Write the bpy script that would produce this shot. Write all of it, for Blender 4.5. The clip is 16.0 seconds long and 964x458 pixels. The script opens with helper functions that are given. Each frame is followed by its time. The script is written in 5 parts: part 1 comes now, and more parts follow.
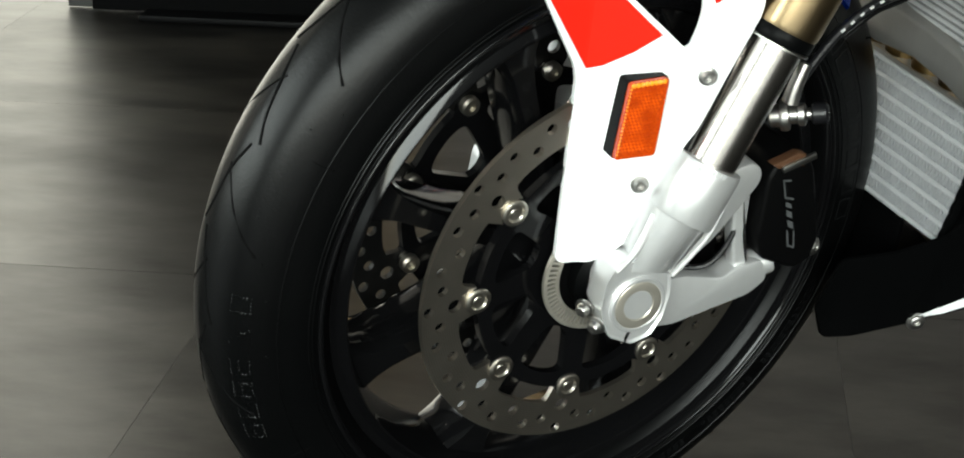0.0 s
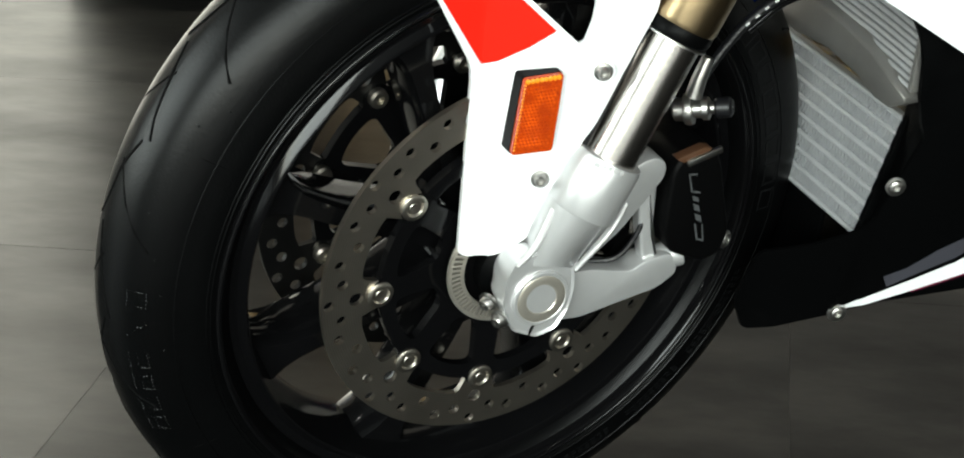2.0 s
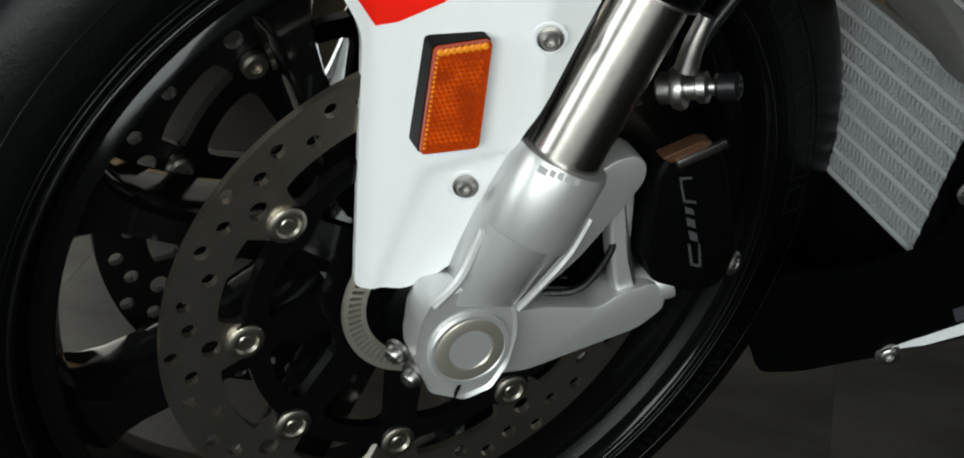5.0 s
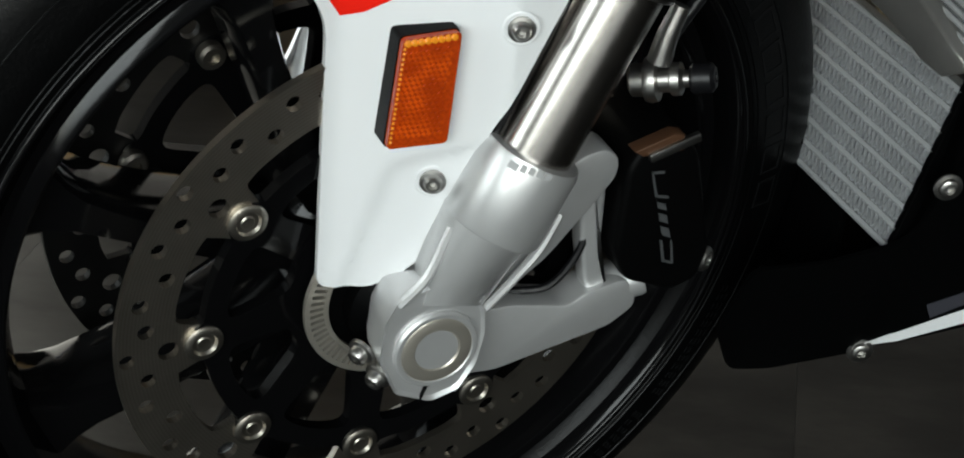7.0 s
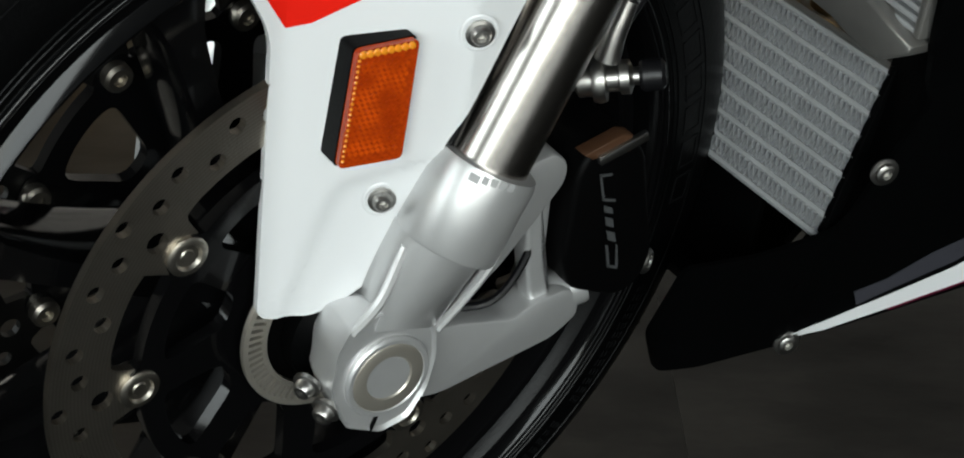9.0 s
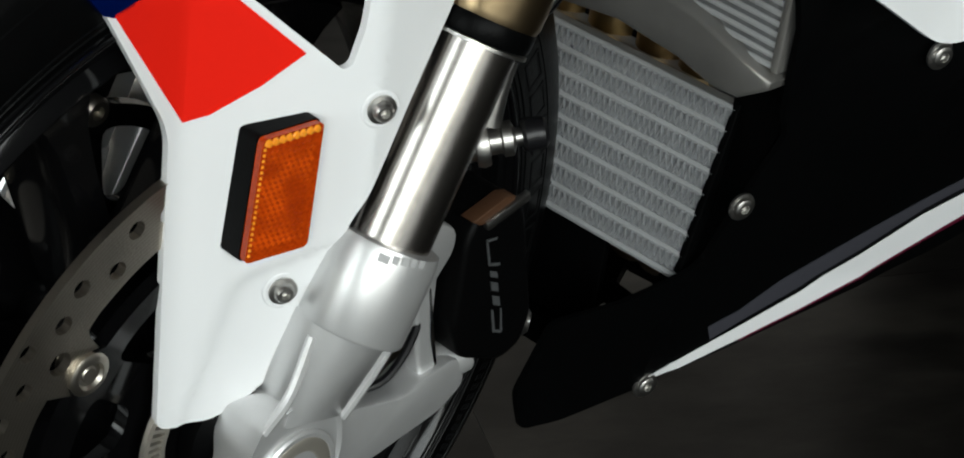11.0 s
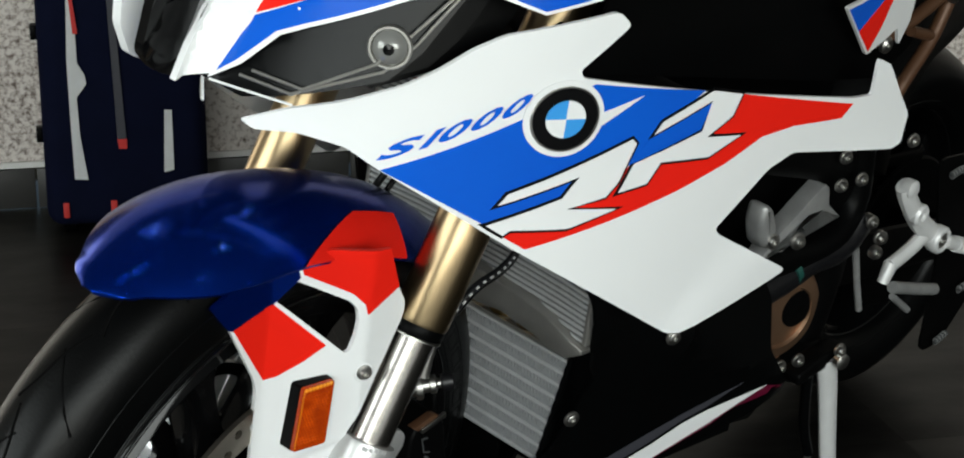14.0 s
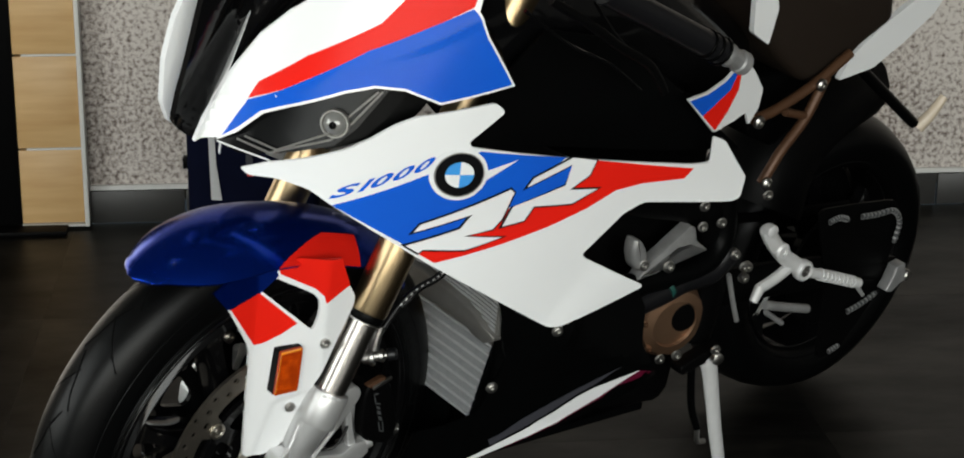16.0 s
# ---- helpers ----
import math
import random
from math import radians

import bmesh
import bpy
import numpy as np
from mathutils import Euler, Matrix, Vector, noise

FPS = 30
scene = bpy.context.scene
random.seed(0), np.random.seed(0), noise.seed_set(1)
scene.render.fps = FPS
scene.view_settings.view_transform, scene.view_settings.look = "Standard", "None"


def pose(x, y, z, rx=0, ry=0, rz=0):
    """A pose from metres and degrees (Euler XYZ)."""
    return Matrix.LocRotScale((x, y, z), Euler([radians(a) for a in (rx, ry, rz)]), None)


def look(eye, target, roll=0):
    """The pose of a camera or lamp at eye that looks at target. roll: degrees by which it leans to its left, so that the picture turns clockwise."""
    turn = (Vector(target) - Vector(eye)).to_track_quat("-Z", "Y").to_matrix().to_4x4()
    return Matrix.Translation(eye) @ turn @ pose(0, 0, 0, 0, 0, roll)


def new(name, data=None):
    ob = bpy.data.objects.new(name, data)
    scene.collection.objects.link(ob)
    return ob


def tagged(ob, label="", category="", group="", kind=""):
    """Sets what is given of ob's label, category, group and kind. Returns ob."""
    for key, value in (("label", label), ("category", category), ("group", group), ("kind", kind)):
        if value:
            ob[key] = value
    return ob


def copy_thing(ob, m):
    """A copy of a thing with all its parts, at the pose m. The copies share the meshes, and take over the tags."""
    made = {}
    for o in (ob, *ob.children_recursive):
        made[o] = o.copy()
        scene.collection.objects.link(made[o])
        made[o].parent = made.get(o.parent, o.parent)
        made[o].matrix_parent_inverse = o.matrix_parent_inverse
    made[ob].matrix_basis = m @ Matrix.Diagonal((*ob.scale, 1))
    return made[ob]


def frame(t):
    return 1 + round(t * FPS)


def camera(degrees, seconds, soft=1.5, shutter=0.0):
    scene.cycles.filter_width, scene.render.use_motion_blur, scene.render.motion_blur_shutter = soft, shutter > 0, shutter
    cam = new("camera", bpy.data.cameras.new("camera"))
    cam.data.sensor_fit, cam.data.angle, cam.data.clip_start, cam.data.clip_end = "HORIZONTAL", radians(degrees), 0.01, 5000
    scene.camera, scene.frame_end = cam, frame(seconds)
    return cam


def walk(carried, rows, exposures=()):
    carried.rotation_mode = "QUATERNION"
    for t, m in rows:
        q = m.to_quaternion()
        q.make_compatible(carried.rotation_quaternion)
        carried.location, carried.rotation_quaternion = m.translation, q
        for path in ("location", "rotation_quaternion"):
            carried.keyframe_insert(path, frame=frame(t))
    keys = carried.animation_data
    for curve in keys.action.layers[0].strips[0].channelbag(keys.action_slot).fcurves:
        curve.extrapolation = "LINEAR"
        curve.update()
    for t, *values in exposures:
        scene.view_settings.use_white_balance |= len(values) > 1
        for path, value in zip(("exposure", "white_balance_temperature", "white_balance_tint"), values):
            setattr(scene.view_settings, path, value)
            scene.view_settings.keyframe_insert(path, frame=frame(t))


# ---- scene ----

PATH = [
    (0, (-0.7604, -1.3941, 0.8479), (0.0793, 0.2991, 0.1937), 1.109),
    (0.5, (-0.7374, -1.4068, 0.8549), (0.0828, 0.2895, 0.1841), 1.096),
    (1, (-0.7000, -1.4244, 0.8671), (0.1044, 0.2747, 0.1847), 1.204),
    (1.5, (-0.6720, -1.4349, 0.8695), (0.1170, 0.2703, 0.1842), 1.067),
    (2, (-0.6382, -1.4433, 0.8783), (0.1356, 0.2645, 0.1821), 0.584),
    (2.5, (-0.5987, -1.4537, 0.8948), (0.1489, 0.2636, 0.1934), -0.092),
    (3, (-0.5319, -1.3895, 0.8714), (0.1886, 0.3397, 0.1709), -0.389),
    (3.5, (-0.4455, -1.2560, 0.8293), (0.2396, 0.4760, 0.1007), -0.535),
    (4, (-0.3999, -1.1718, 0.8015), (0.2658, 0.5557, 0.0447), -0.492),
    (4.5, (-0.3631, -1.1161, 0.7882), (0.2988, 0.6081, 0.0208), -0.009),
    (4.7, (-0.3613, -1.0926, 0.7904), (0.3087, 0.6210, 0.0064), 0.176),
    (6.8, (-0.3591, -1.0433, 0.7844), (0.3727, 0.6346, -0.0214), 0.884),
    (7, (-0.3628, -1.0354, 0.7834), (0.3777, 0.6371, -0.0256), 0.968),
    (7.5, (-0.3767, -1.0061, 0.7824), (0.4048, 0.6419, -0.0382), 1.405),
    (8, (-0.3882, -0.9774, 0.7804), (0.4454, 0.6417, -0.0464), 1.506),
    (8.2, (-0.3984, -0.9663, 0.7751), (0.4680, 0.6384, -0.0461), 1.617),
    (10.3, (-0.5199, -0.8291, 0.7673), (0.6973, 0.5317, -0.0491), 0.789),
    (10.5, (-0.5252, -0.8139, 0.7754), (0.7248, 0.5209, -0.0345), 1.071),
    (11, (-0.5409, -0.8018, 0.7736), (0.7757, 0.4894, -0.0005), 0.008),
    (11.5, (-0.5505, -0.7862, 0.7720), (0.8083, 0.4758, 0.0229), -0.698),
    (12, (-0.5646, -0.7895, 0.7766), (0.8211, 0.4552, 0.0482), -0.081),
    (12.5, (-0.6150, -0.8448, 0.8157), (0.7713, 0.4220, 0.1277), -0.736),
    (13, (-0.6596, -0.9035, 0.8615), (0.7282, 0.3825, 0.2132), 0.173),
    (13.5, (-0.8551, -1.1507, 0.9990), (0.5256, 0.1612, 0.3887), 0.064),
    (14, (-1.0638, -1.3987, 1.1367), (0.2975, -0.0641, 0.5319), 0.312),
    (14.5, (-1.2656, -1.7171, 1.2784), (0.0615, -0.3415, 0.6895), -0.065),
    (15, (-1.3872, -1.9779, 1.3614), (-0.0921, -0.5678, 0.7832), -0.327),
    (15.5, (-1.3663, -2.1028, 1.3656), (-0.1117, -0.6577, 0.7845), -0.235),
    (16, (-1.3055, -2.1998, 1.3739), (-0.1160, -0.7010, 0.7920), 0.317),
]
EXPOSURES = [(0.0, 0.98, 6650, 4), (2.2, 0.82, 6600, 4), (3.0, 0.42, 6550, 5), (3.6, 0.15, 6450, 7), (4.2, -0.02, 6450, 7), (8.2, -0.08, 6450, 7), (12.5, -0.04, 6600, 9), (14.0, -0.04, 6600, 7), (15.0, 0.06, 6700, 9), (16.0, -0.14, 6800, 10)]
cam = camera(28.0, 16.0, soft=1.9)
walk(cam, [(t, look(eye, target, roll)) for t, eye, target, roll in PATH], EXPOSURES)

# ---- light ----
# The room is squared to the speckled back wall: u runs along the wall, v from it towards the windows.
WALL_AT, WALL_TURN = (1.70, 1.43), math.atan2(-1.18, 1.84)
ROOM = Matrix.Translation((WALL_AT[0], WALL_AT[1], -0.016)) @ Matrix.Rotation(WALL_TURN, 4, "Z")
U0, U1, V1, HIGH = -4.2, 4.0, -7.0, 3.0

world = bpy.data.worlds.new("sky")
scene.world = world
world.use_nodes = True
wn = world.node_tree.nodes
sky = wn.new("ShaderNodeTexSky")
sky.sky_type, sky.sun_disc = "NISHITA", False
sky.sun_elevation, sky.sun_rotation = radians(35), radians(200)
world.node_tree.links.new(sky.outputs[0], wn["Background"].inputs[0])
wn["Background"].inputs[1].default_value = 0.1


def window_light(name, u, v, z, wide, tall, turn, watts):
    lamp = bpy.data.lights.new(name, "AREA")
    lamp.shape, lamp.size, lamp.size_y, lamp.energy, lamp.color = "RECTANGLE", wide, tall, watts, (0.925, 0.985, 0.975)
    ob = new(name, lamp)
    ob.matrix_world = ROOM @ pose(u, v, z, 90, 0, turn)
    return ob


window_light("window_daylight", -0.4, V1 + 0.12, 1.55, 5.6, 2.2, 0, 252)
window_light("window_daylight", U0 + 0.12, -3.6, 1.55, 3.0, 2.2, 270, 112)


# ---- materials ----
def material(name, colour, rough=0.5, metal=0.0, coat=0.0, second=None, scale=30.0, mix=0.5, bump=0.0, bump_scale=200.0,
             stretch=(1, 1, 1), rough_var=0.08, spec=0.5):
    """A principled surface with mottling at two scales, uneven gloss and fine relief."""
    m = bpy.data.materials.new(name)
    m.use_nodes = True
    nt = m.node_tree
    n, link = nt.nodes, nt.links.new
    p = n["Principled BSDF"]
    p.inputs["Metallic"].default_value, p.inputs["Coat Weight"].default_value = metal, coat
    p.inputs["Coat Roughness"].default_value, p.inputs["Specular IOR Level"].default_value = 0.04, spec
    tex = n.new("ShaderNodeTexCoord")
    mapping = n.new("ShaderNodeMapping")
    mapping.inputs["Scale"].default_value = stretch
    link(tex.outputs["Object"], mapping.inputs[0])
    big, fine = n.new("ShaderNodeTexNoise"), n.new("ShaderNodeTexNoise")
    for node, size, detail in ((big, scale, 4.0), (fine, bump_scale, 2.0)):
        node.inputs["Scale"].default_value, node.inputs["Detail"].default_value = size, detail
        link(mapping.outputs[0], node.inputs["Vector"])
    if second is None:
        second = tuple(c * 0.86 for c in colour)
    ramp = n.new("ShaderNodeMapRange")
    ramp.inputs[1].default_value, ramp.inputs[2].default_value = 0.35, 0.65
    ramp.inputs[3].default_value, ramp.inputs[4].default_value = 0.0, mix
    link(big.outputs[0], ramp.inputs[0])
    blend = n.new("ShaderNodeMix")
    blend.data_type = "RGBA"
    blend.inputs[6].default_value, blend.inputs[7].default_value = (*colour, 1), (*second, 1)
    link(ramp.outputs[0], blend.inputs[0])
    link(blend.outputs[2], p.inputs["Base Color"])
    gloss = n.new("ShaderNodeMapRange")
    gloss.inputs[3].default_value, gloss.inputs[4].default_value = max(rough - rough_var, 0.02), rough + rough_var
    link(fine.outputs[0], gloss.inputs[0])
    link(gloss.outputs[0], p.inputs["Roughness"])
    if bump:
        b = n.new("ShaderNodeBump")
        b.inputs["Strength"].default_value, b.inputs["Distance"].default_value = bump, 0.001
        link(fine.outputs[0], b.inputs["Height"])
        link(b.outputs[0], p.inputs["Normal"])
    return m


RUBBER = material("tyre_rubber", (0.0010, 0.0011, 0.0012), 0.34, second=(0.0020, 0.0021, 0.0022), scale=9, bump=0.2, bump_scale=420, spec=0.14)
RUBBER_TEXT = material("raised_rubber", (0.0045, 0.0047, 0.0050), 0.5, bump=0.2, spec=0.15)
GLOSS_BLACK = material("gloss_black_wheel_paint", (0.003, 0.003, 0.0033), 0.11, coat=0.0, spec=0.27, scale=20, rough_var=0.05)
SATIN_BLACK = material("satin_black_plastic", (0.0014, 0.0015, 0.0016), 0.36, spec=0.05, scale=14, bump=0.12, bump_scale=600)
MATT_BLACK = material("matt_black_metal", (0.0016, 0.0016, 0.0017), 0.45, spec=0.06, scale=25, bump=0.2, bump_scale=500)
HOSE_BLACK = material("black_hose", (0.006, 0.006, 0.007), 0.35, bump=0.2, spec=0.3)
WHITE = material("white_paint", (0.80, 0.81, 0.82), 0.25, coat=0.35, second=(0.77, 0.78, 0.79), scale=5, rough_var=0.03)
RED = material("red_paint", (0.78, 0.016, 0.008), 0.24, coat=0.0, spec=0.09, second=(0.72, 0.015, 0.012), scale=6, rough_var=0.03)
BLUE = material("blue_paint", (0.005, 0.100, 0.58), 0.18, coat=0.0, spec=0.09, second=(0.008, 0.075, 0.50), scale=6, rough_var=0.03)
DEEP_BLUE = material("dark_blue_metallic_paint", (0.0006, 0.032, 0.36), 0.20, metal=0.88, spec=0.15, coat=0.15, second=(0.0006, 0.029, 0.32), scale=8, rough_var=0.0)
DECAL_BLACK = material("black_decal", (0.004, 0.004, 0.0045), 0.3, coat=0.0, spec=0.15)
PLUM = material("plum_decal", (0.10, 0.004, 0.022), 0.3, coat=0.1)
GREY_DECAL = material("dark_grey_decal", (0.045, 0.045, 0.055), 0.35)
SKY_BLUE = material("light_blue_enamel", (0.05, 0.33, 0.80), 0.2, coat=0.8)
CAST = material("silver_cast_aluminium", (0.66, 0.66, 0.66), 0.36, metal=0.65, second=(0.58, 0.58, 0.58), scale=40, bump=0.06, bump_scale=1400, rough_var=0.04)
AXLE_ALU = material("champagne_axle_aluminium", (0.58, 0.54, 0.47), 0.32, metal=0.75, scale=60, rough_var=0.03)
CHROME = material("polished_steel", (0.52, 0.49, 0.46), 0.24, metal=1.0, scale=60, rough_var=0.03)
STEEL = material("bare_steel", (0.45, 0.44, 0.42), 0.32, metal=1.0, scale=50, bump=0.15)
BOBBIN_STEEL = material("dull_bobbin_steel", (0.42, 0.39, 0.34), 0.36, metal=1.0, second=(0.28, 0.26, 0.22), scale=60)
DISC_STEEL = material("brake_disc_steel", (0.56, 0.515, 0.45), 0.36, metal=1.0, second=(0.36, 0.325, 0.275), scale=22, bump=0.2, bump_scale=700)
GOLD = material("gold_anodised_aluminium", (0.42, 0.31, 0.18), 0.30, metal=1.0, second=(0.39, 0.29, 0.165), scale=12, rough_var=0.015)
BRONZE = material("bronze_engine_cover", (0.40, 0.24, 0.15), 0.42, metal=0.9, second=(0.30, 0.17, 0.10), scale=25, bump=0.3, bump_scale=400)
FRAME_BRONZE = material("bronze_painted_frame", (0.095, 0.045, 0.022), 0.45, metal=0.3, second=(0.07, 0.03, 0.015), scale=25, bump=0.15)
FIN = material("aluminium_radiator_fins", (0.40, 0.41, 0.42), 0.55, metal=0.4, second=(0.31, 0.32, 0.33), scale=90, bump=0.3, bump_scale=900)
TANK_ALU = material("aluminium_radiator_tank", (0.38, 0.37, 0.35), 0.42, metal=0.8, scale=40, bump=0.15)
AMBER = material("amber_reflector_plastic", (0.44, 0.045, 0.002), 0.2, coat=0.2, spec=0.3, second=(0.26, 0.022, 0.001), scale=520, mix=0.7)
AMBER_DOT = material("amber_prism_grid", (0.66, 0.085, 0.004), 0.15, coat=0.3, spec=0.4, second=(0.34, 0.032, 0.002), scale=70, mix=0.9)
AMBER_LIGHT = material("amber_prism", (0.95, 0.33, 0.02), 0.12, coat=0.8)
SEAT_VINYL = material("black_seat_vinyl", (0.016, 0.011, 0.008), 0.55, spec=0.2, bump=0.4, bump_scale=300)
LAMP_GLASS = material("smoky_projector_lens", (0.24, 0.24, 0.23), 0.16, metal=0.3, spec=0.5)
SMOKE = material("dark_headlight_bowl", (0.004, 0.0043, 0.0046), 0.22, spec=0.12)
# darker copy of FIN, with the radiator's shade put into its colour
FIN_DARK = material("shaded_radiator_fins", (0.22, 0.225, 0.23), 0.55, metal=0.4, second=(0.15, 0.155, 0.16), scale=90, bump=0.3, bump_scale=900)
MARK_GREY = material("pale_grey_print", (0.055, 0.058, 0.06), 0.5)
DASH = material("white_print", (0.55, 0.55, 0.55), 0.5)
STAND_SILVER = material("silver_painted_metal", (0.66, 0.66, 0.66), 0.38, metal=0.25, second=(0.58, 0.58, 0.58), scale=40)
# dull casting with some shade put into its colour
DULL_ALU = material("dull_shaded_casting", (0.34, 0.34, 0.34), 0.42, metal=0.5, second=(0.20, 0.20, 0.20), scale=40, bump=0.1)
# near-black copy of DISC_STEEL: the far disc's shade is put into its colour
SHADED_STEEL = material("shaded_disc_steel", (0.030, 0.030, 0.030), 0.4, metal=0.9, second=(0.018, 0.018, 0.018), scale=40)
PIPE = material("heat_tinted_steel", (0.34, 0.23, 0.10), 0.34, metal=1.0, second=(0.20, 0.12, 0.06), scale=18)


def brushed_rings(m):
    """Fine concentric wear rings about the wheel's axle."""
    n, link = m.node_tree.nodes, m.node_tree.links.new
    p = n["Principled BSDF"]
    old = p.inputs["Base Color"].links[0].from_socket
    tex, wave = n.new("ShaderNodeTexCoord"), n.new("ShaderNodeTexWave")
    wave.wave_type, wave.rings_direction = "RINGS", "Y"
    wave.inputs["Scale"].default_value, wave.inputs["Distortion"].default_value, wave.inputs["Detail"].default_value = 150.0, 0.8, 2.0
    link(tex.outputs["Object"], wave.inputs["Vector"])
    grey = n.new("ShaderNodeValToRGB")
    grey.color_ramp.elements[0].color, grey.color_ramp.elements[1].color = (0.86, 0.85, 0.82, 1), (1, 1, 1, 1)
    link(wave.outputs[1], grey.inputs[0])
    mul = n.new("ShaderNodeMix")
    mul.data_type, mul.blend_type = "RGBA", "MULTIPLY"
    mul.inputs[0].default_value = 1.0
    link(old, mul.inputs[6])
    link(grey.outputs[0], mul.inputs[7])
    link(mul.outputs[2], p.inputs["Base Color"])


brushed_rings(DISC_STEEL)


# ---- mesh helpers ----
def finish(bm, name, mat, smooth=38):
    bmesh.ops.remove_doubles(bm, verts=bm.verts, dist=1e-5)
    bmesh.ops.recalc_face_normals(bm, faces=bm.faces)
    me = bpy.data.meshes.new(name)
    bm.to_mesh(me)
    bm.free()
    me.materials.append(mat)
    for f in me.polygons:
        f.use_smooth = True
    me.set_sharp_from_angle(angle=radians(smooth))
    return me


def part(name, bm, mat, parent, label="", smooth=38):
    ob = new(name, finish(bm, name, mat, smooth))
    ob.parent = parent
    if label:
        tagged(ob, label)
    return ob


def thing(name, label, category, m=None, group="", kind=""):
    ob = new(name)
    ob.empty_display_size = 0.05
    if m is not None:
        ob.matrix_world = m
    return tagged(ob, label, category, group, kind)


def box(size, at=(0, 0, 0), bevel=0.0, turn=(0, 0, 0), segments=2, into=None):
    bm = into if into is not None else bmesh.new()
    made = bmesh.ops.create_cube(bm, size=1.0)["verts"]
    bmesh.ops.scale(bm, vec=size, verts=made)
    if bevel:
        edges = list({e for v in made for e in v.link_edges})
        made = [v for v in bmesh.ops.bevel(bm, geom=edges, offset=bevel, segments=segments, profile=0.5, affect="EDGES")["verts"]]
        made = list({w for v in made for f in v.link_faces for w in f.verts} | set(made))
    bmesh.ops.transform(bm, matrix=pose(*at, *turn), verts=made)
    return bm


def lathe(profile, segments=96, start=0.0, sweep=360.0, closed=False, into=None):
    """Turns (radius, y) pairs about the y axis."""
    bm = into if into is not None else bmesh.new()
    full = sweep >= 360.0
    count = segments if full else segments + 1
    rings = []
    for k in range(count):
        a = radians(start + sweep * k / segments)
        rings.append([bm.verts.new((r * math.cos(a), y, r * math.sin(a))) for r, y in profile])
    for k in range(segments):
        a, b = rings[k], rings[(k + 1) % count]
        for j in range(len(profile) - (0 if closed else 1)):
            i = (j + 1) % len(profile)
            bm.faces.new((a[j], a[i], b[i], b[j]))
    if not full and closed:
        bm.faces.new(rings[0])
        bm.faces.new(rings[-1])
    return bm


def turned(profile, at, axis, segments=32, into=None):
    """A turned piece: (radius, distance) pairs about an axis that starts at a point."""
    bm = into if into is not None else bmesh.new()
    axis = Vector(axis).normalized()
    m = Matrix.Translation(at) @ Vector((0, 0, 1)).rotation_difference(axis).to_matrix().to_4x4()
    rings = []
    for k in range(segments):
        a = 2 * math.pi * k / segments
        rings.append([bm.verts.new(m @ Vector((r * math.cos(a), r * math.sin(a), d))) for r, d in profile])
    for k in range(segments):
        a, b = rings[k], rings[(k + 1) % segments]
        for j in range(len(profile) - 1):
            bm.faces.new((a[j], b[j], b[j + 1], a[j + 1]))
    for j in (0, -1):
        if profile[j][0] > 1e-4:
            bm.faces.new([r[j] for r in rings])
    return bm


def curve_points(points, steps=8):
    """A smooth line (Catmull-Rom) through points."""
    pts = [Vector(p) for p in points]
    pts = [2 * pts[0] - pts[1]] + pts + [2 * pts[-1] - pts[-2]]
    out = []
    for a, b, c, d in zip(pts, pts[1:], pts[2:], pts[3:]):
        for k in range(steps):
            t = k / steps
            out.append(0.5 * (2 * b + (c - a) * t + (2 * a - 5 * b + 4 * c - d) * t * t + (3 * b - a - 3 * c + d) * t ** 3))
    return out + [pts[-2]]


def tube(points, radius, sides=12, smooth=True, flat=1.0, taper=None, into=None):
    """A round or flattened bar along a line."""
    bm = into if into is not None else bmesh.new()
    line = curve_points(points) if smooth and len(points) > 2 else [Vector(p) for p in points]
    rings, normal = [], None
    for k, p in enumerate(line):
        way = (line[min(k + 1, len(line) - 1)] - line[max(k - 1, 0)]).normalized()
        if normal is None:
            normal = way.orthogonal().normalized()
            if abs(way.y) < 0.9:
                normal = (Vector((0, 1, 0)) - way * way.y).normalized()
        normal = (normal - way * normal.dot(way)).normalized()
        other = way.cross(normal)
        r = radius if taper is None else radius + (taper - radius) * k / (len(line) - 1)
        rings.append([bm.verts.new(p + normal * (r * flat * math.cos(2 * math.pi * j / sides)) + other * (r * math.sin(2 * math.pi * j / sides)))
                      for j in range(sides)])
    for a, b in zip(rings, rings[1:]):
        for j in range(sides):
            bm.faces.new((a[j], a[(j + 1) % sides], b[(j + 1) % sides], b[j]))
    bm.faces.new(rings[0])
    bm.faces.new(rings[-1])
    return bm


def rounded(outline, radius=0.004, steps=3):
    """The outline (pairs) with its corners rounded."""
    out, n = [], len(outline)
    for k in range(n):
        a, b, c = (Vector(outline[(k + d) % n]).to_2d() for d in (-1, 0, 1))
        p, q = (a - b), (c - b)
        cut = min(radius, 0.45 * p.length, 0.45 * q.length)
        p, q = b + p.normalized() * cut, b + q.normalized() * cut
        for j in range(steps + 1):
            t = j / steps
            s = (1 - t) ** 2 * p + 2 * t * (1 - t) * b + t * t * q
            out.append((s.x, s.y))
    return out


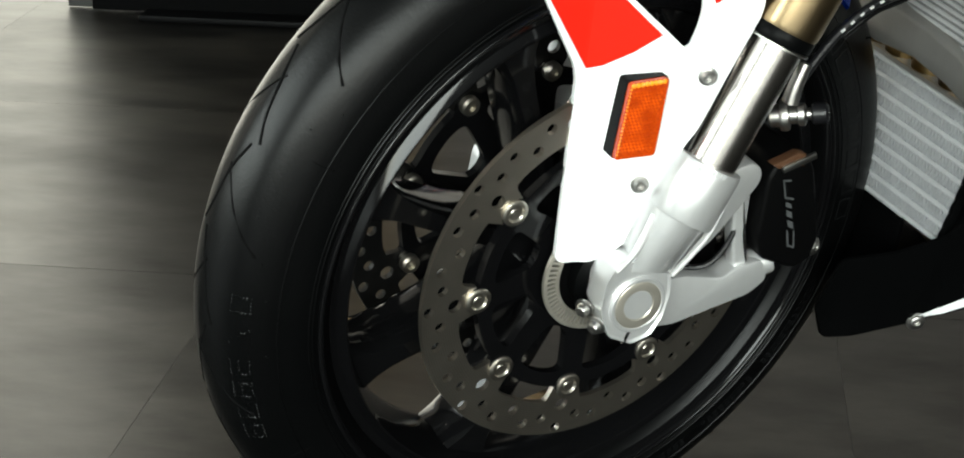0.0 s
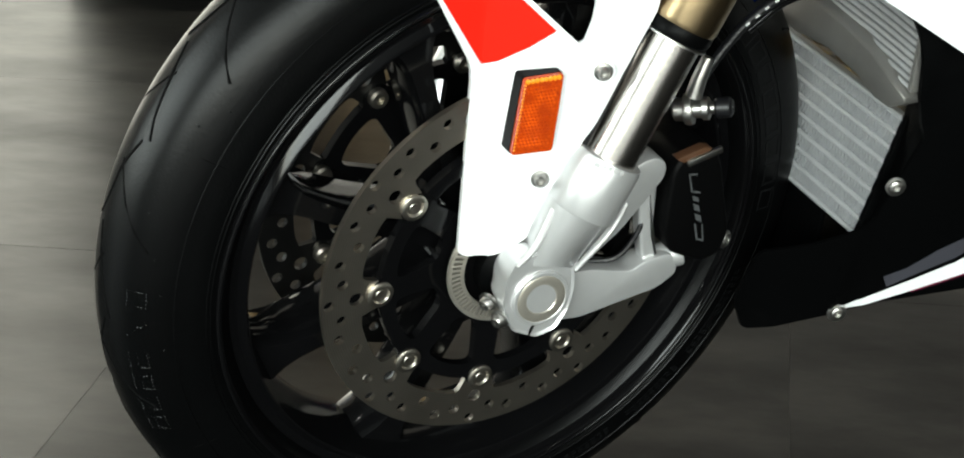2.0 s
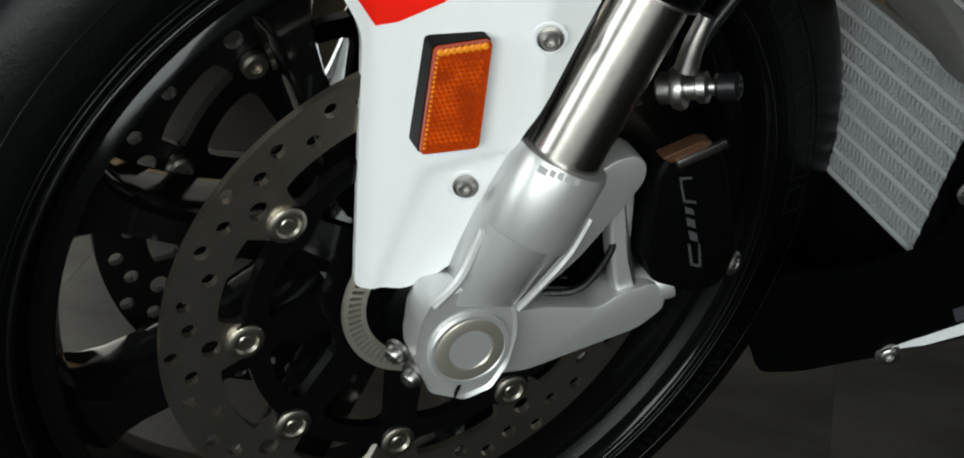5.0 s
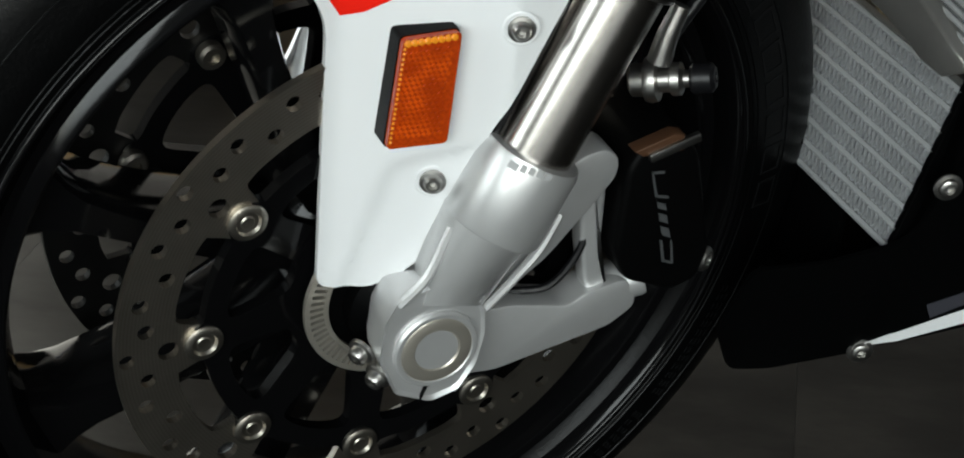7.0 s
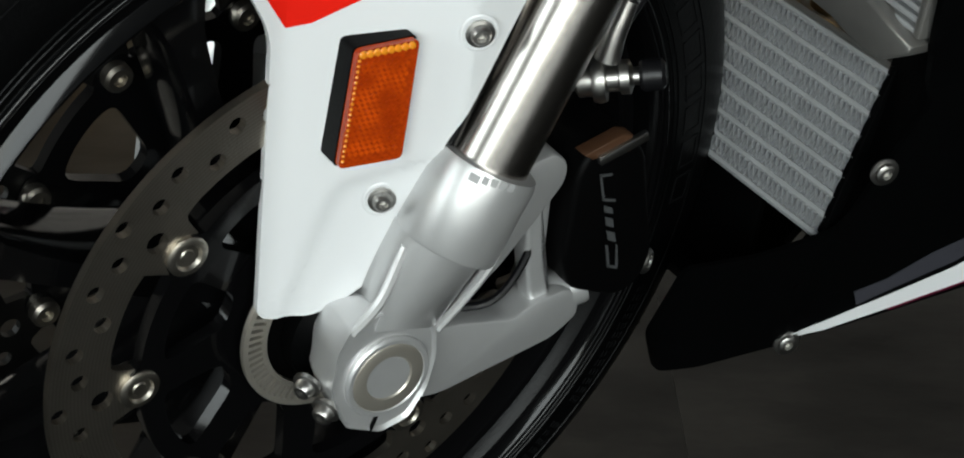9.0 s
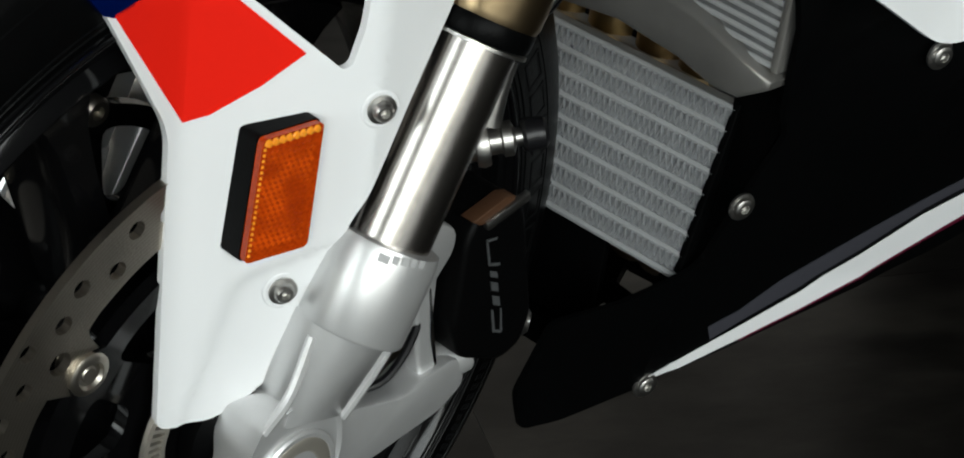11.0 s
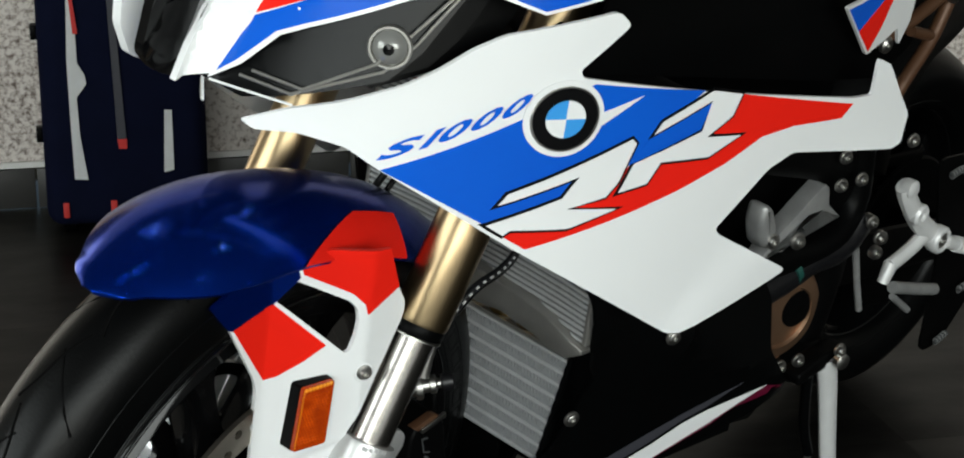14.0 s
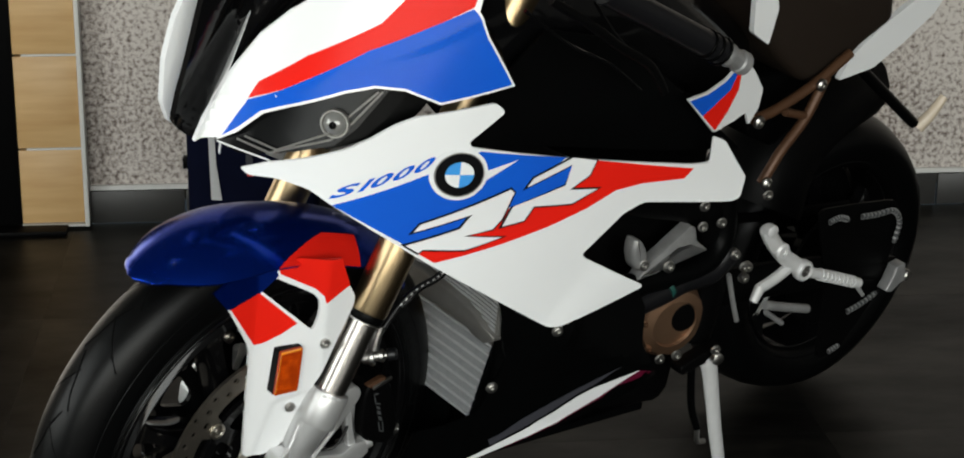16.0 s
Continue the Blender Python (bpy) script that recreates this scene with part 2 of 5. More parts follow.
def sheet(outline, surf, thick=0.003, holes=(), grid=0.02, lift=0.0, into=None, crown=0.0):
    """A panel: an outline in x and z, with holes, laid on the surface y = surf(x, z), lift proud of it, with its thickness behind."""
    bm = bmesh.new()
    for loop in (outline, *holes):
        vs = [bm.verts.new((x, 0, z)) for x, z in loop]
        for a, b in zip(vs, vs[1:] + vs[:1]):
            bm.edges.new((a, b))
    bmesh.ops.triangle_fill(bm, use_beauty=True, use_dissolve=False, edges=list(bm.edges))
    xs, zs = [v.co.x for v in bm.verts], [v.co.z for v in bm.verts]
    for axis, low, high in (("x", min(xs), max(xs)), ("z", min(zs), max(zs))):
        at = math.ceil(low / grid) * grid
        while at < high:
            if at > low + 1e-4:
                bmesh.ops.bisect_plane(bm, geom=list(bm.verts) + list(bm.edges) + list(bm.faces), dist=1e-6,
                                       plane_co=(at, 0, 0) if axis == "x" else (0, 0, at), plane_no=(1, 0, 0) if axis == "x" else (0, 0, 1))
            at += grid
    for v in bm.verts:
        v.co.y = surf(v.co.x, v.co.z) - lift
    # front and back skins, joined along the rim
    front = list(bm.faces)
    rim = [e for e in bm.edges if len(e.link_faces) == 1]
    copy = {v: bm.verts.new(v.co + Vector((0, thick, 0))) for v in list(bm.verts)}
    for f in front:
        bm.faces.new([copy[v] for v in reversed(f.verts)])
    for e in rim:
        a, b = e.verts
        bm.faces.new((a, b, copy[b], copy[a]))
    if into is not None:
        me = bpy.data.meshes.new("part")
        bm.to_mesh(me)
        bm.free()
        into.from_mesh(me)
        bpy.data.meshes.remove(me)
        return into
    return bm


def screw(at, axis, radius=0.006, deep=0.004):
    """A button-head screw with a socket."""
    r = radius
    return turned([(r * 1.5, -deep * 0.2), (r * 1.5, deep * 0.15), (r * 1.1, deep * 0.25), (r, deep * 0.8), (r * 0.8, deep), (r * 0.5, deep),
                   (r * 0.45, deep * 0.35), (0.0001, deep * 0.3)], at, axis, 20)


# ---- the room ----
def room_sheet(name, u0, v0, z0, u1, v1, z1, mat, label="", category=""):
    """An upright or level slab of the room, in its own axes."""
    bm = box((abs(u1 - u0), abs(v1 - v0), abs(z1 - z0)), ((u0 + u1) / 2, (v0 + v1) / 2, (z0 + z1) / 2))
    ob = new(name, finish(bm, name, mat))
    ob.matrix_world = ROOM
    return tagged(ob, label, category, kind="structure")


def floor_material():
    """Dark grey-brown stone tiles with long cloudy streaks, each tile a little different, fairly glossy."""
    m = bpy.data.materials.new("dark_stone_floor_tile")
    m.use_nodes = True
    n, link = m.node_tree.nodes, m.node_tree.links.new
    p = n["Principled BSDF"]
    tex, info = n.new("ShaderNodeTexCoord"), n.new("ShaderNodeObjectInfo")
    shift = n.new("ShaderNodeVectorMath")
    shift.operation = "MULTIPLY_ADD"
    shift.inputs[1].default_value = (7.0, 7.0, 7.0)
    link(info.outputs["Random"], shift.inputs[0])
    link(tex.outputs["Object"], shift.inputs[2])
    stretch = n.new("ShaderNodeMapping")
    stretch.inputs["Scale"].default_value, stretch.inputs["Rotation"].default_value = (1.0, 2.2, 1.0), (0, 0, 0.9)
    link(shift.outputs[0], stretch.inputs[0])
    cloud, vein, fine = (n.new("ShaderNodeTexNoise") for _ in range(3))
    for node, size, detail, rough, source in ((cloud, 2.6, 5.0, 0.62, stretch), (vein, 7.0, 6.0, 0.7, stretch), (fine, 160.0, 2.0, 0.5, shift)):
        node.inputs["Scale"].default_value, node.inputs["Detail"].default_value, node.inputs["Roughness"].default_value = size, detail, rough
        link(source.outputs[0], node.inputs["Vector"])
    ramp = n.new("ShaderNodeValToRGB")
    e = ramp.color_ramp.elements
    e[0].position, e[0].color = 0.30, (0.0016, 0.0015, 0.0013, 1)
    e[1].position, e[1].color = 0.74, (0.020, 0.018, 0.0145, 1)
    mid = e.new(0.5)
    mid.color = (0.0048, 0.0044, 0.0038, 1)
    mix = n.new("ShaderNodeMath")
    mix.operation = "MULTIPLY_ADD"
    mix.inputs[1].default_value, mix.inputs[2].default_value = 0.5, -0.25
    link(vein.outputs[0], mix.inputs[0])
    total = n.new("ShaderNodeMath")
    link(cloud.outputs[0], total.inputs[0])
    link(mix.outputs[0], total.inputs[1])
    link(total.outputs[0], ramp.inputs[0])
    link(ramp.outputs[0], p.inputs["Base Color"])
    gloss = n.new("ShaderNodeMapRange")
    gloss.inputs[3].default_value, gloss.inputs[4].default_value = 0.30, 0.54
    sheen = n.new("ShaderNodeMapRange")
    sheen.inputs[1].default_value, sheen.inputs[2].default_value, sheen.inputs[3].default_value, sheen.inputs[4].default_value = 0.30, 0.70, 0.10, 0.29
    link(total.outputs[0], sheen.inputs[0])
    link(sheen.outputs[0], p.inputs["Specular IOR Level"])
    link(vein.outputs[0], gloss.inputs[0])
    link(gloss.outputs[0], p.inputs["Roughness"])
    bump = n.new("ShaderNodeBump")
    bump.inputs["Strength"].default_value, bump.inputs["Distance"].default_value = 0.12, 0.0006
    link(total.outputs[0], bump.inputs["Height"])
    link(bump.outputs[0], p.inputs["Normal"])
    return m


def speckled_material():
    m = material("speckled_stone_wall", (0.62, 0.57, 0.52), 0.7, bump=0.3, bump_scale=90)
    nt = m.node_tree
    n, link = nt.nodes, nt.links.new
    tex = n.new("ShaderNodeTexCoord")
    spots, cloud = n.new("ShaderNodeTexNoise"), n.new("ShaderNodeTexNoise")
    spots.inputs["Scale"].default_value, spots.inputs["Detail"].default_value, spots.inputs["Roughness"].default_value = 88, 3, 0.6
    cloud.inputs["Scale"].default_value, cloud.inputs["Detail"].default_value = 2.4, 2
    add = n.new("ShaderNodeMath")
    add.operation = "MULTIPLY_ADD"
    add.inputs[1].default_value, add.inputs[2].default_value = 0.35, 0.0
    link(cloud.outputs[0], add.inputs[0])
    total = n.new("ShaderNodeMath")
    link(spots.outputs[0], total.inputs[0])
    link(add.outputs[0], total.inputs[1])
    ramp = n.new("ShaderNodeValToRGB")
    ramp.color_ramp.elements[0].position, ramp.color_ramp.elements[0].color = 0.62, (0.67, 0.615, 0.57, 1)
    ramp.color_ramp.elements[1].position, ramp.color_ramp.elements[1].color = 0.86, (0.13, 0.095, 0.08, 1)
    mid = ramp.color_ramp.elements.new(0.71)
    mid.color = (0.48, 0.42, 0.38, 1)
    link(tex.outputs["Object"], spots.inputs["Vector"])
    link(tex.outputs["Object"], cloud.inputs["Vector"])
    link(total.outputs[0], ramp.inputs[0])
    link(ramp.outputs[0], n["Principled BSDF"].inputs["Base Color"])
    return m


FLOOR_TILE = floor_material()
GROUT = material("dark_grout", (0.004, 0.0038, 0.0034), 0.45)
SPECKLED = speckled_material()
PLASTER = material("grey_plaster", (0.22, 0.21, 0.20), 0.8, scale=3, bump=0.15)
CEILING = material("dark_ceiling_paint", (0.025, 0.025, 0.025), 0.85, scale=3)
SKIRTING = material("dark_grey_skirting_tile", (0.034, 0.033, 0.031), 0.40, scale=8, bump=0.1)
WHITE_TRIM = material("white_trim", (0.70, 0.69, 0.66), 0.45)
OAK = material("oak_veneer", (0.66, 0.43, 0.20), 0.42, second=(0.54, 0.32, 0.13), scale=3.5, mix=0.9, stretch=(1, 1, 9), bump=0.1, bump_scale=60)
NAVY_CLOTH = material("navy_nylon_cloth", (0.0035, 0.005, 0.018), 0.8, spec=0.06, second=(0.0025, 0.0035, 0.012), scale=20, bump=0.5, bump_scale=500)
WHITE_CLOTH = material("white_nylon_cloth", (0.62, 0.62, 0.62), 0.7, bump=0.3)
RED_CLOTH = material("red_nylon_cloth", (0.55, 0.03, 0.025), 0.7, bump=0.3)

floor = room_sheet("floor", U0 - 0.2, V1 - 0.2, -0.2, U1 + 0.2, 0.2, -0.0004, GROUT, "dark brown-grey streaked floor tiles, slightly glossy", "floor")
wall_north = room_sheet("wall_north", -1.80, 0.0, 0.085, U1 + 0.2, 0.2, HIGH, SPECKLED, "wall clad in pale stone with dark brown speckles", "wall")
wall_over_opening = room_sheet("wall_over_opening", -3.60, 0.0, 2.35, -1.80, 0.2, HIGH, SPECKLED, "pale speckled stone over the added opening", "wall")
wall_corner = room_sheet("wall_corner", U0 - 0.2, 0.0, 0.0, -3.60, 0.2, HIGH, SPECKLED, "pale speckled stone beside the added opening", "wall")
# unseen opening with a glowing sheet behind, added to brighten the floor's reflections
GLOW_SHEET = bpy.data.materials.new("added_glow_sheet")
GLOW_SHEET.use_nodes = True
GLOW_SHEET.node_tree.nodes["Principled BSDF"].inputs["Emission Color"].default_value = (1.0, 0.95, 0.83, 1)
GLOW_SHEET.node_tree.nodes["Principled BSDF"].inputs["Emission Strength"].default_value = 1.95
room_sheet("backdrop", -4.2, 0.9, -0.1, -1.30, 0.92, 2.8, GLOW_SHEET, "glowing sheet added beyond the opening to brighten the floor", "backdrop")
ceiling = room_sheet("ceiling", U0 - 0.2, V1 - 0.2, HIGH, U1 + 0.2, 0.2, HIGH + 0.2, CEILING, "dark grey painted ceiling of the showroom", "ceiling")
wall_east = room_sheet("wall_east", U1, V1, 0, U1 + 0.2, 0, HIGH, PLASTER, "plain grey plaster wall of the showroom", "wall")


def wall_with_window(name, along, at, low, high, w0, w1, sill, head):
    """A wall in four slabs round one opening."""
    bm = bmesh.new()
    for a, b, z0, z1 in ((low, w0, 0, HIGH), (w1, high, 0, HIGH), (w0, w1, 0, sill), (w0, w1, head, HIGH)):
        size, mid = (b - a, 0.2), ((a + b) / 2, at)
        if along == "u":
            box((size[0], 0.2, z1 - z0), (mid[0], at, (z0 + z1) / 2), into=bm)
        else:
            box((0.2, size[0], z1 - z0), (at, mid[0], (z0 + z1) / 2), into=bm)
    ob = new(name, finish(bm, name, PLASTER))
    ob.matrix_world = ROOM
    return tagged(ob, "plain grey plaster wall with a tall shop window", "wall", kind="structure")


wall_south = wall_with_window("wall_south", "u", V1 - 0.1, U0, U1, -3.2, 2.4, 0.4, 2.7)
wall_west = wall_with_window("wall_west", "v", U0 - 0.1, V1, 0.0, -5.1, -2.1, 0.4, 2.7)


# ---- the motorcycle ----
# Its own axes: x to the rear, y to its right, z up, from the middle of the front wheel; it leans on its side stand.
BIKE = Matrix.Translation((0, 0, 0.2965)) @ Matrix.Rotation(radians(9.87), 4, "X")
bike = thing("motorcycle", "white, blue and red sport motorcycle leaning on its side stand", "motorcycle", BIKE)


def smooth_step(v, wide):
    v = min(max(v / wide + 0.5, 0.0), 1.0)
    return v * v * (3 - 2 * v)


def plate_surf(x, z):
    edge = smooth_step((x + 0.010) * 0.968 - (z - 0.107) * 0.250, 0.009)
    ledge = smooth_step((x + 0.010) * 0.400 - (z - 0.107) * 0.916, 0.008)
    return -0.085 - min(max(0.5 * (x + 0.04), 0.0), 0.042) + 0.0045 * edge * ledge


def side_surf(x, z):
    flat = -0.28 * (1 - math.exp(-max(x + 0.06, 0.0) / 0.17))
    crease = (z - float(np.interp(x, [0.30, 0.414, 0.436, 0.484, 0.548, 0.63], [0.20, 0.292, 0.322, 0.357, 0.375, 0.374]))) / 0.016
    return flat + 0.003 * (math.tanh(crease) - 1.0) * min(max((x - 0.28) / 0.08, 0.0), 1.0)


def upper_surf(x, z):
    flat = -0.26 * (1 - math.exp(-max(x + 0.09 - 0.45 * max(z - 0.47, 0.0), 0.0) / 0.13)) - 0.004
    crease = (z - float(np.interp(x, [-0.045, -0.015, 0.073, 0.101, 0.188], [0.525, 0.548, 0.608, 0.620, 0.666]))) / 0.005
    return flat - 0.0016 * math.exp(-crease * crease)


def belly_surf(x, z):
    base = float(np.interp(z, [-0.2, -0.08, 0.07, 0.2, 0.4], [0.09, 0.112, 0.150, 0.188, 0.20]))
    base *= float(np.interp(x, [0.25, 0.32], [0.74, 1.0]))
    lip = min(max((x - 0.33) / 0.05, 0.0), 1.0) * float(np.interp(z, [0.0, 0.1, 0.2], [0.0, 0.015, 0.050]))
    flank = min(max((x - 0.33) / 0.20, 0.0), 1.0) * float(np.interp(z, [-0.1, 0.1, 0.3], [0.080, 0.090, 0.060]))
    return -min(base + lip + flank, 0.268 - 0.06 * min(max((z - 0.12) / 0.12, 0.0), 1.0) * min(max((x - 0.36) / 0.05, 0.0), 1.0))


def mirrored(surf):
    return lambda x, z: -surf(x, z)


def grown(outline, by):
    """The outline moved outwards by a small distance."""
    pts = [Vector(p) for p in outline]
    area = sum(a.x * b.y - b.x * a.y for a, b in zip(pts, pts[1:] + pts[:1]))
    out = []
    for a, b, c in zip(pts[-1:] + pts[:-1], pts, pts[1:] + pts[:1]):
        n1, n2 = (b - a).normalized(), (c - b).normalized()
        n = Vector((n1.y + n2.y, -n1.x - n2.x))
        n = n.normalized() * (by if area > 0 else -by) / max(0.35, math.sqrt(max(0.0, (1 + n1.dot(n2)) / 2)))
        out.append((b.x + n.x, b.y + n.y))
    return out


def circle(cx, cz, r, n=24):
    return [(cx + r * math.cos(2 * math.pi * k / n), cz + r * math.sin(2 * math.pi * k / n)) for k in range(n)]


def slab(outline, y0, y1, bevel=0.0, round_by=0.0, segments=3):
    """An outline in x and z pulled straight from y0 to y1, with rounded edges."""
    bm = bmesh.new()
    loop = rounded(outline, round_by) if round_by else outline
    face = bm.faces.new([bm.verts.new((x, y0, z)) for x, z in loop])
    moved = bmesh.ops.extrude_face_region(bm, geom=[face])["geom"]
    bmesh.ops.translate(bm, vec=(0, y1 - y0, 0), verts=[g for g in moved if isinstance(g, bmesh.types.BMVert)])
    if bevel:
        edges = [e for e in bm.edges if abs(e.verts[0].co.y - e.verts[1].co.y) < 1e-6]
        bmesh.ops.bevel(bm, geom=edges, offset=bevel, segments=segments, profile=0.5, affect="EDGES")
    return bm


# front wheel
# the wheel is steered a little to its left and leans with the bars: its own axes, y along the axle
AXLE = Vector((-0.0909, 1.0, 0.0601)).normalized()
WHEEL_X = (Vector((1, 0, 0)) - AXLE * AXLE.x).normalized()
WHEEL_Z = WHEEL_X.cross(AXLE)
WHEEL = Matrix.Translation((0.0023, -0.0025, 0.0078)) @ Matrix((WHEEL_X, AXLE, WHEEL_Z)).transposed().to_4x4()
TYRE = [(0.2535, -0.0500), (0.2575, -0.0535), (0.2640, -0.0548), (0.2740, -0.0545), (0.2850, -0.0525), (0.3006, -0.0485), (0.3150, -0.0408), (0.3256, -0.0302), (0.3319, -0.0165), (0.3345, 0.0)]


def on_wheel(name, bm, mat, label="", smooth=38):
    """A part of the motorcycle that turns with the front wheel."""
    ob = part(name, bm, mat, bike, label, smooth)
    ob.matrix_basis = WHEEL
    return ob


def tyre_profile(side):
    full = side + [(a, -b) for a, b in reversed(side[:-1])]
    return full + [(full[-1][0] - 0.012, full[-1][1] - 0.008), (full[0][0] - 0.012, full[0][1] + 0.008)]


def eased(side, steps=3):
    """The profile with points set in between along a smooth line."""
    return [(p.x, p.y) for p in curve_points([(a, b, 0) for a, b in side], steps)]


front_tyre = on_wheel("front_tyre", lathe(tyre_profile(eased(TYRE)), 180, closed=True), RUBBER, "matt black road tyre with curved tread grooves", 60)


def on_tyre(a, y, lift=0.0):
    r = float(np.interp(abs(y), [0.0, 0.0165, 0.0302, 0.0408, 0.0485, 0.0525, 0.0545], [0.3345, 0.3319, 0.3256, 0.3150, 0.3006, 0.285, 0.274])) + lift
    return Vector((r * math.cos(radians(a)), y, r * math.sin(radians(a))))


def groove(points, wide=0.0016):
    """A dark sipe laid along the tread: pairs of angle and y."""
    line = curve_points([(a, y, 0) for a, y in points], 6)
    return tube([on_tyre(p.x, p.y, -0.55 * wide) for p in line], wide, 6, smooth=False)


SIPE = material("dark_tread_groove", (0.002, 0.002, 0.002), 0.9, spec=0.05)
DOT_GREY = material("grey_dots", (0.11, 0.115, 0.115), 0.6)
for k in range(13):
    for flip in (1, -1):
        turn = 360 / 13 * (k + (0.5 if flip < 0 else 0))
        part("tread_groove", groove([(a + turn, y * flip) for a, y in ((131.5, 0.004), (135.3, -0.012), (138.9, -0.028), (141.8, -0.0405))]), SIPE, front_tyre)
        part("tread_groove", groove([(a + turn, y * flip) for a, y in ((141.5, 0.009), (146.0, -0.001), (151.0, -0.008), (154.7, -0.0165))], 0.0021), SIPE, front_tyre)
for a in (153.0, 207.5):
    part("mould_seam", groove([(a, -0.018), (a - 0.2, -0.040), (a, -0.0525)], 0.0005), SIPE, front_tyre)


def side_at(r):
    return -float(np.interp(r, [p[0] for p in TYRE], [-p[1] for p in TYRE]))


def raised(quad, lift=0.0007, mat=None):
    """A low raised bar on the near sidewall: corners as radius and angle."""
    bm = bmesh.new()
    top = [bm.verts.new((r * math.cos(radians(a)), side_at(r) - lift, r * math.sin(radians(a)))) for r, a in quad]
    low = [bm.verts.new((r * math.cos(radians(a)), side_at(r) + 0.002, r * math.sin(radians(a)))) for r, a in quad]
    bm.faces.new(top)
    for k in range(4):
        bm.faces.new((top[k], top[k - 1], low[k - 1], low[k]))
    return part("raised_mark", bm, RUBBER_TEXT, front_tyre)


# raised maker's mark on the sidewall: hollow plain blocks between two thin ribs
for k in range(8):
    a = 40.0 - 5.6 * k
    raised([(0.2725, a), (0.2725, a - 4.4), (0.2738, a - 4.4), (0.2738, a)])
    raised([(0.2872, a), (0.2872, a - 4.4), (0.2885, a - 4.4), (0.2885, a)])
    raised([(0.2725, a), (0.2725, a - 0.45), (0.2885, a - 0.45), (0.2885, a)])
    raised([(0.2725, a - 4.0), (0.2725, a - 4.4), (0.2885, a - 4.4), (0.2885, a - 4.0)])
# small print along the lower sidewall, as fine bars
for k in range(30):
    a = 343.0 - 1.55 * k - (3.0 if k > 12 else 0.0) - (4.0 if k > 21 else 0.0)
    for r in (0.2755, 0.2800, 0.2845)[: 3 if k % 7 else 2]:
        raised([(r, a), (r, a - 1.0), (r + 0.0016, a - 1.0), (r + 0.0016, a)], 0.0005)
for r in (0.2625, 0.2660, 0.2915):
    part("sidewall_rib", lathe([(r - 0.0009, side_at(r - 0.0009) + 0.0004), (r, side_at(r) - 0.0008), (r + 0.0009, side_at(r + 0.0009) + 0.0004)], 180), RUBBER, front_tyre, "", 60)
# dotted moulding marks
dots = bmesh.new()
for a0, shape in ((176.0, "box"), (181.3, "slash"), (186.8, "three"), (191.0, "eight"), (195.2, "three"), (199.4, "eight")):
    for i in range(7):
        for j in range(5):
            edge = {"box": i in (0, 6) or j in (0, 4), "slash": round(4 - i * 4 / 6) == j, "three": i in (0, 3, 6) or j == 4, "eight": i in (0, 3, 6) or j in (0, 4)}[shape]
            if edge:
                box((0.0007, 0.0007, 0.0007), on_tyre(a0 + 0.62 * j, -0.0325 - 0.0017 * i, 0.0001), into=dots)
tagged(part("moulded_dot", dots, DOT_GREY, front_tyre), "fine dotted grey moulding marks", kind="stuff")
for j, (a, y) in enumerate(((163.5, -0.036), (170.2, -0.044), (149.0, -0.040), (145.0, -0.047), (176.0, -0.048), (186.0, -0.049))):
    part("rubber_pip", turned([(0.0009, -0.001), (0.0009, 0.0010), (0.0005, 0.0014), (0.0001, 0.0014)], on_tyre(a, y), on_tyre(a, y), 8), RUBBER, front_tyre)

RIM = [(0.2560, -0.0500), (0.2578, -0.0530), (0.2562, -0.0556), (0.2530, -0.0556), (0.2514, -0.0532), (0.2502, -0.0490), (0.2470, -0.0425), (0.2345, -0.0405), (0.2305, -0.0440), (0.2285, -0.0468), (0.2266, -0.0460),
       (0.2248, -0.0415), (0.2215, -0.034), (0.2165, -0.018), (0.2150, 0.0)]
front_rim = on_wheel("front_rim", lathe(RIM + [(a, -b) for a, b in reversed(RIM[:-1])] + [(0.235, 0.03), (0.228, 0.0), (0.235, -0.03)], 180, closed=True),
                     GLOSS_BLACK, "gloss black cast wheel rim")
for b in (-0.0535, 0.0535):
    part("rim_lip", lathe([(0.2560 + 0.0018 * math.cos(2 * math.pi * k / 10), b + 0.0026 * math.copysign(1, b) + 0.0018 * math.sin(2 * math.pi * k / 10)) for k in range(10)], 180, closed=True),
         GLOSS_BLACK, front_rim, "", 80)


def spoke(a, twist=0.0, wide=0.022, inner=0.045, outer=0.203, deep=0.020):
    """A tapered bar with softly rounded edges and flared feet from hub to rim."""
    bm = bmesh.new()
    rings = []
    for k in range(13):
        t = k / 12
        r = inner + (outer - inner) * t
        b = radians(a + twist * t)
        half = wide * (0.62 - 0.22 * math.sin(math.pi * t) + 0.55 * max(0.0, (t - 0.8) / 0.2) ** 2)
        d = deep * (1.0 - 0.25 * t)
        c, s = math.cos(b), math.sin(b)
        ring = []
        for u, v in ((-1, -0.7), (-0.7, -1), (0.7, -1), (1, -0.7), (1, 0.7), (0.7, 1), (-0.7, 1), (-1, 0.7)):
            ring.append(bm.verts.new((r * c - u * half * s, v * d, r * s + u * half * c)))
        rings.append(ring)
    for p, q in zip(rings, rings[1:]):
        for j in range(8):
            bm.faces.new((p[j], p[(j + 1) % 8], q[(j + 1) % 8], q[j]))
    bm.faces.new(rings[0])
